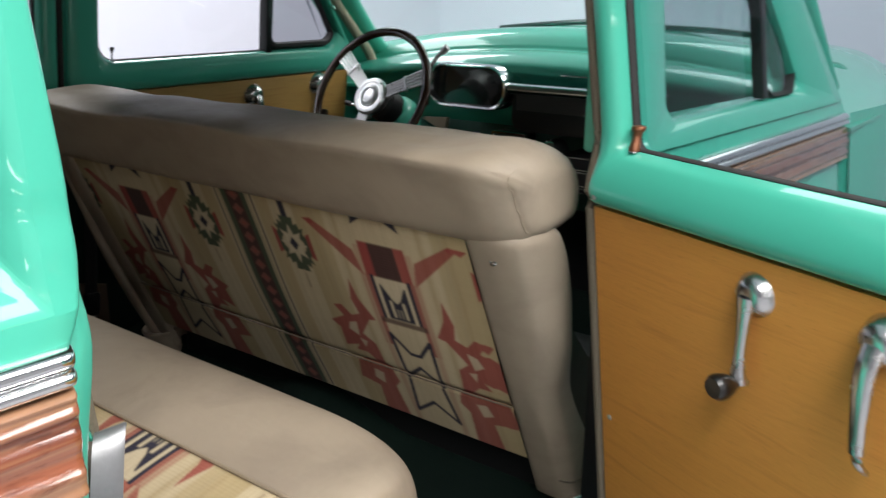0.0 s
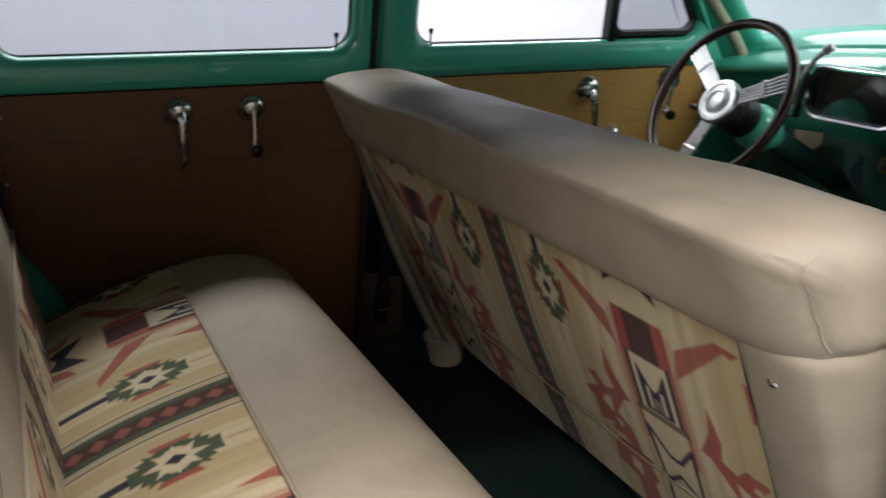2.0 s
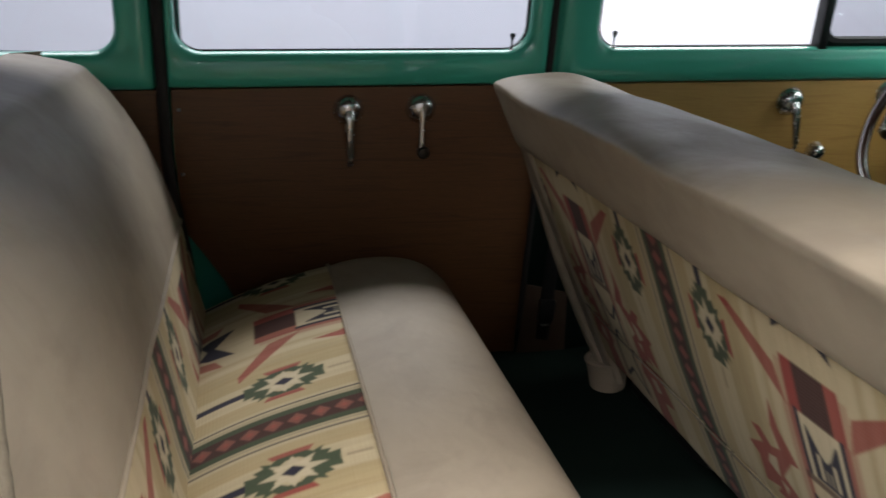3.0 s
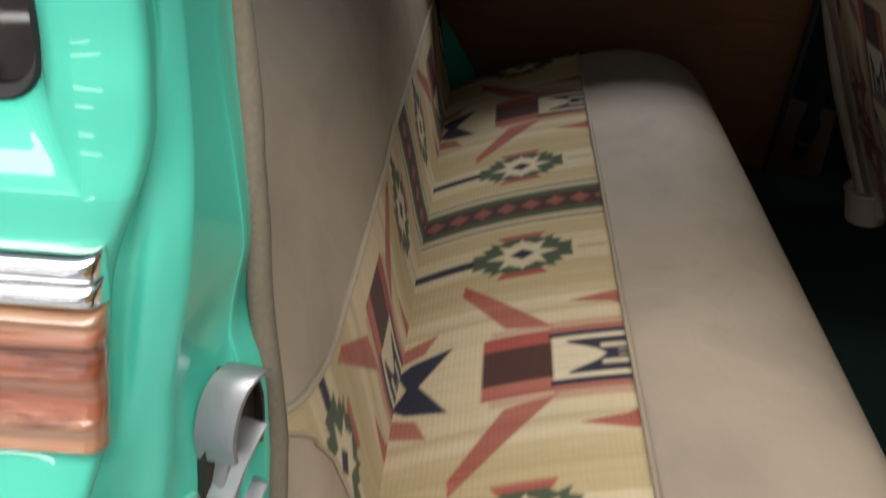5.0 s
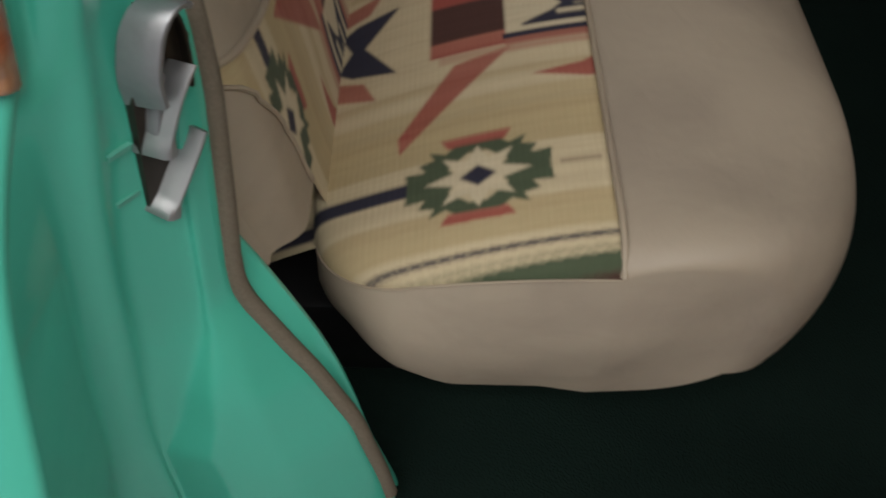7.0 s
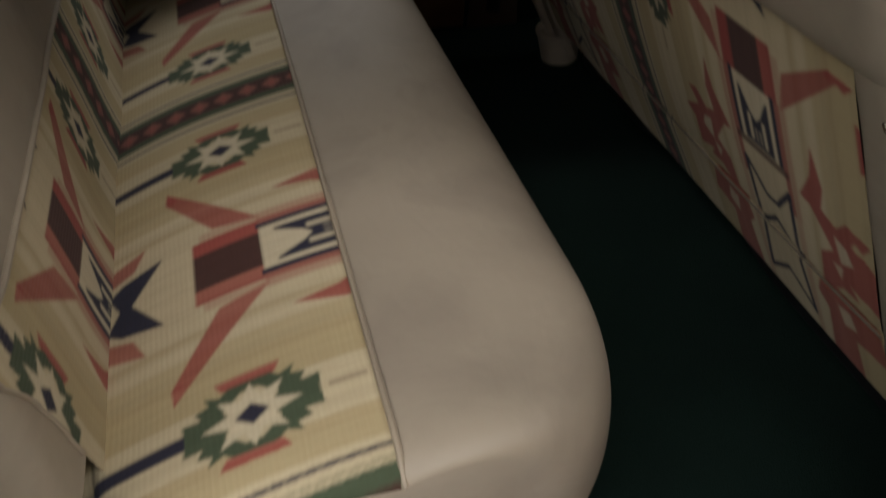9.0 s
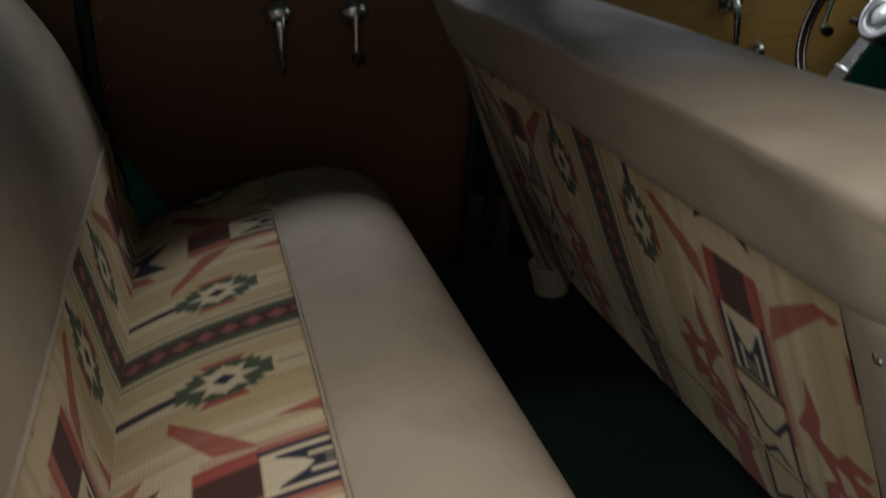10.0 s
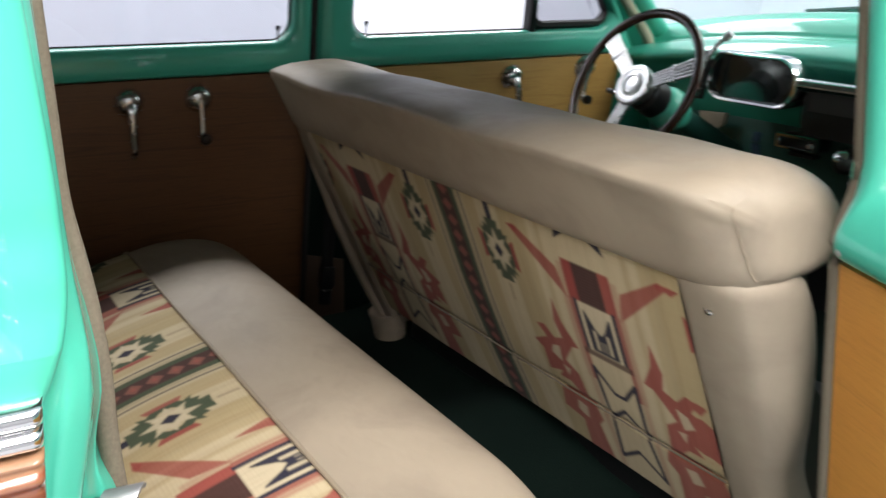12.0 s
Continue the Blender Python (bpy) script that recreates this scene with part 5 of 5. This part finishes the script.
for z in (0.588, 0.556, 0.549, 0.512, 0.505):
    part("chrome_line", block(1.571, 1.577, -0.275, -0.11, z - 0.0015, z + 0.0015, 0.001), CHROME, heater)
pod = part("heater_pod", moved(turned([(0.030, 0), (0.032, 0.03), (0.026, 0.06), (0.015, 0.072), (0.0005, 0.075)], 24), Matrix.Translation((1.66, -0.068, 0.592)) @ Matrix.Rotation(radians(-90), 4, "Y")), BLACK, dashboard, "round black heater pod")
part("pod_cap", moved(turned([(0.018, 0), (0.018, 0.006), (0.012, 0.009), (0.0005, 0.010)], 18), Matrix.Translation((1.60, -0.066, 0.606)) @ Matrix.Rotation(radians(-60), 4, "Y")), CHROME, pod)
part("firewall", block(1.95, 2.0, -0.72, 0.74, 0.05, 0.70, 0.01), BLACK, dashboard, "dark firewall")

# ---- steering wheel ----
HUB = Vector((1.318, 0.352, 0.736))
TILT_W = radians(27)
wheel_m = Matrix.Translation(HUB) @ Matrix.Rotation(radians(-90), 4, "Y") @ Matrix.Rotation(TILT_W, 4, "Y")
steering_wheel = thing("steering_wheel", HUB, "banjo steering wheel with dark rim and alloy wire spokes", "steering wheel")
RIM_R, DISH = 0.195, 0.004
bm = loft([[(w * math.cos(a) , w * math.sin(a), DISH + 0.0115 * math.sin(b)) for b in np.linspace(0, 6.2832, 15)[:-1] for w in (RIM_R + 0.0125 * math.cos(b),)] for a in np.linspace(0, 6.2832, 97)], False)
bmesh.ops.remove_doubles(bm, verts=bm.verts, dist=1e-5)
part("rim", moved(bm, wheel_m), RIMWOOD, steering_wheel, "dark brown lacquered rim")
hub_prof = [(0.030, -0.04), (0.046, -0.022), (0.055, -0.006), (0.055, 0.002), (0.050, 0.008), (0.042, 0.009), (0.040, 0.006), (0.034, 0.006), (0.032, 0.010), (0.022, 0.013), (0.020, 0.010), (0.010, 0.012), (0.0005, 0.0125)]
part("hub", moved(turned(hub_prof, 40), wheel_m), ALLOY, steering_wheel, "round polished alloy horn hub")
for ang in (52, 172, 292):
    turn = Matrix.Rotation(radians(ang), 4, "Z")
    bms = []
    for k in (-2, -1, 0, 1, 2):
        bms.append(tube([(0.045, k * 0.0075, -0.004), (0.09, k * 0.0080, -0.002), (0.14, k * 0.0090, 0.001), (RIM_R - 0.006, k * 0.0100, DISH)], 0.0038, 8, 1.0, 10))
    spoke = part("spoke", moved(joined(*bms), wheel_m @ turn), ALLOY, steering_wheel, "alloy wires to the rim")
    part("spoke_clamp", moved(block(0.118, 0.126, -0.023, 0.023, -0.006, 0.006, 0.002), wheel_m @ turn), ALLOY, spoke)
    part("spoke_root", moved(block(0.030, 0.062, -0.021, 0.021, -0.016, -0.002, 0.004), wheel_m @ turn), ALLOY, spoke)
column = thing("steering_column", HUB, "teal steering column with shift lever and black shroud", "steering column")
# The tube wears the teal darkened for shade; the bowl keeps plain teal.
part("tube", moved(turned([(0.042, -0.09), (0.036, -0.12), (0.030, -0.16), (0.030, -0.75)][::-1], 24), wheel_m), DASH_SHADED, column)
part("bowl", moved(turned([(0.030, -0.098), (0.046, -0.108), (0.055, -0.128), (0.056, -0.150), (0.048, -0.182), (0.032, -0.205)][::-1], 28), wheel_m), TEAL, column, "rounded teal column bowl")
part("shroud", moved(turned([(0.030, -0.035), (0.048, -0.045), (0.050, -0.09), (0.042, -0.092)][::-1], 24), wheel_m), BLACK, column, "black column shroud")
part("shift_lever", tube([(1.540, 0.345, 0.700), (1.542, 0.340, 0.735), (1.545, 0.330, 0.790), (1.552, 0.300, 0.838), (1.556, 0.281, 0.855)], 0.0065, 10, 1, 24), WORN_CHROME, column, "grey bent shift lever")
part("shift_knob", tube([(1.556, 0.284, 0.852), (1.558, 0.274, 0.862), (1.560, 0.268, 0.867)], 0.0105, 12, 1, 8), SATIN, column, "grey lever end")
part("lever_bracket", plate(lambda u, n, z: Vector((1.578 - n, u, z)), [(0.352, 0.690), (0.378, 0.690), (0.366, 0.800), (0.345, 0.818), (0.336, 0.800)], 0.0, 0.02, 0.004), BLACK, column, "dark lever bracket")
part("signal_lever", moved(tube([(-0.01, 0.03, -0.06), (-0.012, 0.10, -0.055), (-0.01, 0.125, -0.055)], 0.004, 8, 1, 6), wheel_m), CHROME, column)
part("signal_knob", moved(tube([(-0.01, 0.118, -0.055), (-0.008, 0.14, -0.055)], 0.008, 10), wheel_m), BLACK, column)

# ---- front of the body: windscreen, cowl, hood ----
part("far_screen_pillar", tube([(1.80, 0.715, 0.80), (1.66, 0.71, 0.93), (1.40, 0.68, 1.22)], 0.035, 14, 0.7, 12), TEAL, body_shell, "teal windscreen pillar")
part("screen_pillar_lace", tube([(1.71, 0.688, 0.70), (1.69, 0.69, 0.811), (1.603, 0.69, 0.909), (1.522, 0.69, 0.996), (1.36, 0.66, 1.17)], 0.015, 10, 1, 20), KHAKI, body_shell, "khaki fabric windlace on the screen pillar")
part("far_pillar_filler", tube([(1.73, 0.735, 0.72), (1.70, 0.735, 0.811), (1.61, 0.735, 0.909), (1.525, 0.735, 0.996), (1.36, 0.71, 1.17)], 0.04, 12, 1, 20), TEAL, body_shell, "teal pillar behind the windlace")
part("near_screen_pillar", tube([(1.80, -0.735, 0.80), (1.66, -0.725, 0.93), (1.40, -0.69, 1.22)], 0.035, 14, 0.7, 12), TEAL, body_shell, "teal windscreen pillar")
rows = []
for z, x in ((0.905, 2.02), (1.05, 1.84), (1.25, 1.58)):
    rows.append([Vector((x - 0.24 * (y / 0.72) ** 2, y, z + crown(y) * (1 if z < 1 else 0.6))) for y in np.linspace(-0.71, 0.71, 31)])
part("screen_gasket", tube([p + Vector((-0.004, 0, 0.004)) for p in rows[0]], 0.007, 8), RUBBER, body_shell, "black windscreen gasket")
part("windscreen", slab(grid(rows)[0], 0.005), GLASS_AQUA, body_shell, "aqua tinted windscreen").visible_shadow = False
rows = []
for x in np.linspace(1.75, 3.3, 30):
    k = (x - 1.75) / 1.55
    rows.append([Vector((x + 0.22 * (1 - (y / 0.82) ** 2) * (1 - k), y, 0.885 - 0.06 * k * k + 0.045 * (1 - (y / 0.5) ** 2) * (1 if abs(y) < 0.5 else 0) - 0.17 * sm((abs(y) - 0.42) / 0.38) + 0.05 * sm((abs(y) - 0.55) / 0.2) * k)) for y in np.linspace(-0.82, 0.86, 50)])
part("hood", slab(grid(rows)[0], 0.01), TEAL, body_shell, "teal hood and fender tops")
part("near_front_fender", grid([[near(x, 0.004 + 0.02 * sm((x - 1.7) / 0.5), z) for x in np.linspace(1.80, 3.3, 24)] for z in np.linspace(GROUND + 0.14, 0.745, 16)])[0], TEAL, body_shell, "teal front fender")
for y in (-0.34, 0.18):
    wiper = thing("windscreen_wiper", (1.95, y, 0.93), "black and chrome windscreen wiper at rest", "wiper", "windscreen wipers")
    a, b = Vector((2.02, y + 0.22, 0.932 + crown(y + 0.22))), Vector((2.035, y - 0.20, 0.945 + crown(y - 0.20)))
    part("blade", tube([a, (a + b) / 2 + Vector((0.03, 0, 0.004)), b], 0.009, 8, 1, 12), BLACK, wiper)
    part("arm", tube([a + Vector((0.03, 0.02, -0.02)), (a + b) / 2 + Vector((0.035, 0, 0.012))], 0.004, 8, 1, 8), SATIN, wiper)

# ---- latch on the jamb ----
latch = thing("door_latch", (-0.21, -0.735, 0.55), "worn steel striker plate with a curved hood", "latch")


def jamb_at(u, n, z):
    """On the jamb's face: u across it, into the car; n out of it."""
    return Vector((-0.229 + 0.593 * u + 0.805 * n + 0.12 * (z - 0.60), -0.757 + 0.805 * u - 0.593 * n, z))


PROUD = 0.010
OILY = plain_mat("oily_steel", (0.075, 0.062, 0.048), 0.42, 0.8, 25.0, 0.6)
ZINC = plain_mat("worn_zinc", (0.36, 0.36, 0.37), 0.42, 0.75, 60.0, 0.35, 0.25)


def jamb_out(u, n, z):
    return jamb_at(u, n + PROUD, z)


def strap(path, n0, n1, thick, flare=0.0075, rise=0.004, end=0.0):
    """A bent steel band: its path over the jamb's face, how far it stands out, and how its outer edge flares."""
    line = smooth_line([(u, 0, z) for u, z in path], 24)
    rows = []
    for i, p in enumerate(line):
        d = (line[min(i + 1, 24)] - line[max(i - 1, 0)]).normalized()
        side = Vector((d.z, 0, -d.x)) * (thick / 2 + end * sm((i - 17) / 6))
        row = []
        for s, w in ((0, 1), (0.5, 1), (0.92, 1), (1, 0.6), (1, -0.6), (0.92, -1), (0.5, -1), (0, -1)):
            q = p + side * w
            row.append(jamb_out(q.x + flare * s, n0 + (n1 - n0) * s, q.z + rise * s))
        rows.append(row)
    return loft(rows)


part("plate", plate(jamb_out, [(0.0175, 0.499), (0.034, 0.494), (0.049, 0.520), (0.059, 0.552), (0.061, 0.612), (0.053, 0.632), (0.036, 0.640), (0.022, 0.625), (0.0175, 0.60)], -0.014, 0.004, 0.001), OILY, latch, "oily dark base plate")
part("striker_hood", strap([(0.042, 0.641), (0.036, 0.644), (0.028, 0.641), (0.0215, 0.632), (0.018, 0.619), (0.0165, 0.604), (0.019, 0.586)], -0.003, 0.022, 0.0045), ZINC, latch, "curved worn zinc striker hood")
part("hood_back", strap([(0.044, 0.640), (0.050, 0.632), (0.054, 0.616), (0.056, 0.598), (0.056, 0.580)], -0.003, 0.010, 0.003, 0.0, 0.0), OILY, latch, "dark inner wall of the hood")
part("tongue", strap([(0.043, 0.604), (0.036, 0.594), (0.028, 0.579), (0.0225, 0.564), (0.0205, 0.549)], -0.002, 0.020, 0.003, 0.0075, 0.0, 0.003), SATIN, latch, "bent steel tongue")
part("striker_bar", strap([(0.030, 0.600), (0.027, 0.588), (0.0245, 0.572), (0.023, 0.560)], -0.002, 0.012, 0.004, 0.004), ZINC, latch, "inner steel bar")
part("foot_plate", strap([(0.050, 0.553), (0.041, 0.536), (0.031, 0.520), (0.0245, 0.510), (0.020, 0.499)], -0.002, 0.019, 0.003, 0.0055, -0.004, 0.004), SATIN, latch, "bent lower steel lip")
# Two thin lines, a little paler than the teal, beside the plate.
PALE_TEAL = plain_mat("pale_teal_paint", (0.11, 0.41, 0.31), 0.5, 0, 90.0, 0.4)
for z in (0.556, 0.516):
    part("pale_mark", plate(jamb_out, [(-0.002, z), (0.015, z - 0.001), (0.015, z + 0.003), (-0.002, z + 0.004)], -0.004, 0.0005, 0.0), PALE_TEAL, latch, "thin pale teal line on the jamb")

# ---- seat belt on the far pillar ----
belt = thing("seat_belt", (0.665, 0.77, 0.1), "dark seat belt strap with a metal buckle", "seat belt")
part("strap", tube([far(0.668, 0.024, 0.42), far(0.664, 0.030, 0.30), far(0.660, 0.034, 0.22), far(0.662, 0.030, 0.10)], 0.016, 10, 0.25, 20), BLACK, belt, "black webbing strap")
buckle = part("buckle", plate(far, round_rect(0.642, 0.680, 0.150, 0.215, 0.008), 0.026, 0.046, 0.004), BLACK, belt, "black buckle with a worn edge")
part("buckle_tip", plate(far, round_rect(0.650, 0.672, 0.143, 0.151, 0.002), 0.028, 0.044, 0.002), SATIN, buckle)

# ---- ends and wheels of the body ----
part("far_front_fender", grid([[Vector((x, 0.86 + 0.01 * math.sin(3 * z), z)) for x in np.linspace(1.9, 3.3, 12)] for z in np.linspace(GROUND + 0.14, 0.745, 10)])[0], TEAL, body_shell, "teal front fender")
rows = []
for k in np.linspace(0, 1, 16):
    row = []
    for y in np.linspace(-0.82, 0.86, 40):
        top = 0.825 + 0.045 * max(0.0, 1 - (y / 0.5) ** 2) - 0.17 * sm((abs(y) - 0.42) / 0.38) + 0.05 * sm((abs(y) - 0.55) / 0.2)
        row.append(Vector((3.295 + 0.12 * (1 - (y / 0.9) ** 2) * math.sin(math.pi * min(1, 1.3 * (1 - k)) / 2), y, GROUND + 0.14 + (top - GROUND - 0.14) * k)))
    rows.append(row)
part("nose", slab(grid(rows)[0], 0.01), TEAL, body_shell, "plain teal nose panel")
part("rear_glass", block(-2.215, -2.205, -0.79, 0.80, 0.815, 1.26, 0.0), GLASS_DARK, body_shell, "dark tinted rear glass")
WHITEWALL = plain_mat("tyre_rubber", (0.02, 0.02, 0.02), 0.8)
tyre_prof = [(0.215, -0.075), (0.25, -0.088), (0.31, -0.090), (0.338, -0.075), (0.348, -0.04), (0.35, 0.0), (0.348, 0.04), (0.338, 0.075), (0.31, 0.090), (0.25, 0.088), (0.215, 0.075)]
rim_prof = [(0.0005, 0.045), (0.05, 0.043), (0.09, 0.030), (0.16, 0.022), (0.20, 0.040), (0.218, 0.060), (0.218, -0.060), (0.0005, -0.060)]
for x in (-1.22, 2.52):
    for y, out in ((-0.66, 1), (0.69, -1)):
        m = Matrix.Translation((x, y, GROUND + 0.35)) @ Matrix.Rotation(radians(90 * out), 4, "X")
        wheel = part("wheel", moved(turned(rim_prof, 32), m), CHROME, body_shell, "wheel with a plain chrome cover")
        part("tyre", moved(loft([[(r * math.cos(a), r * math.sin(a), z) for a in np.linspace(0, 2 * math.pi, 41)[:-1]] for r, z in tyre_prof], False), m), WHITEWALL, wheel, "black rubber tyre")
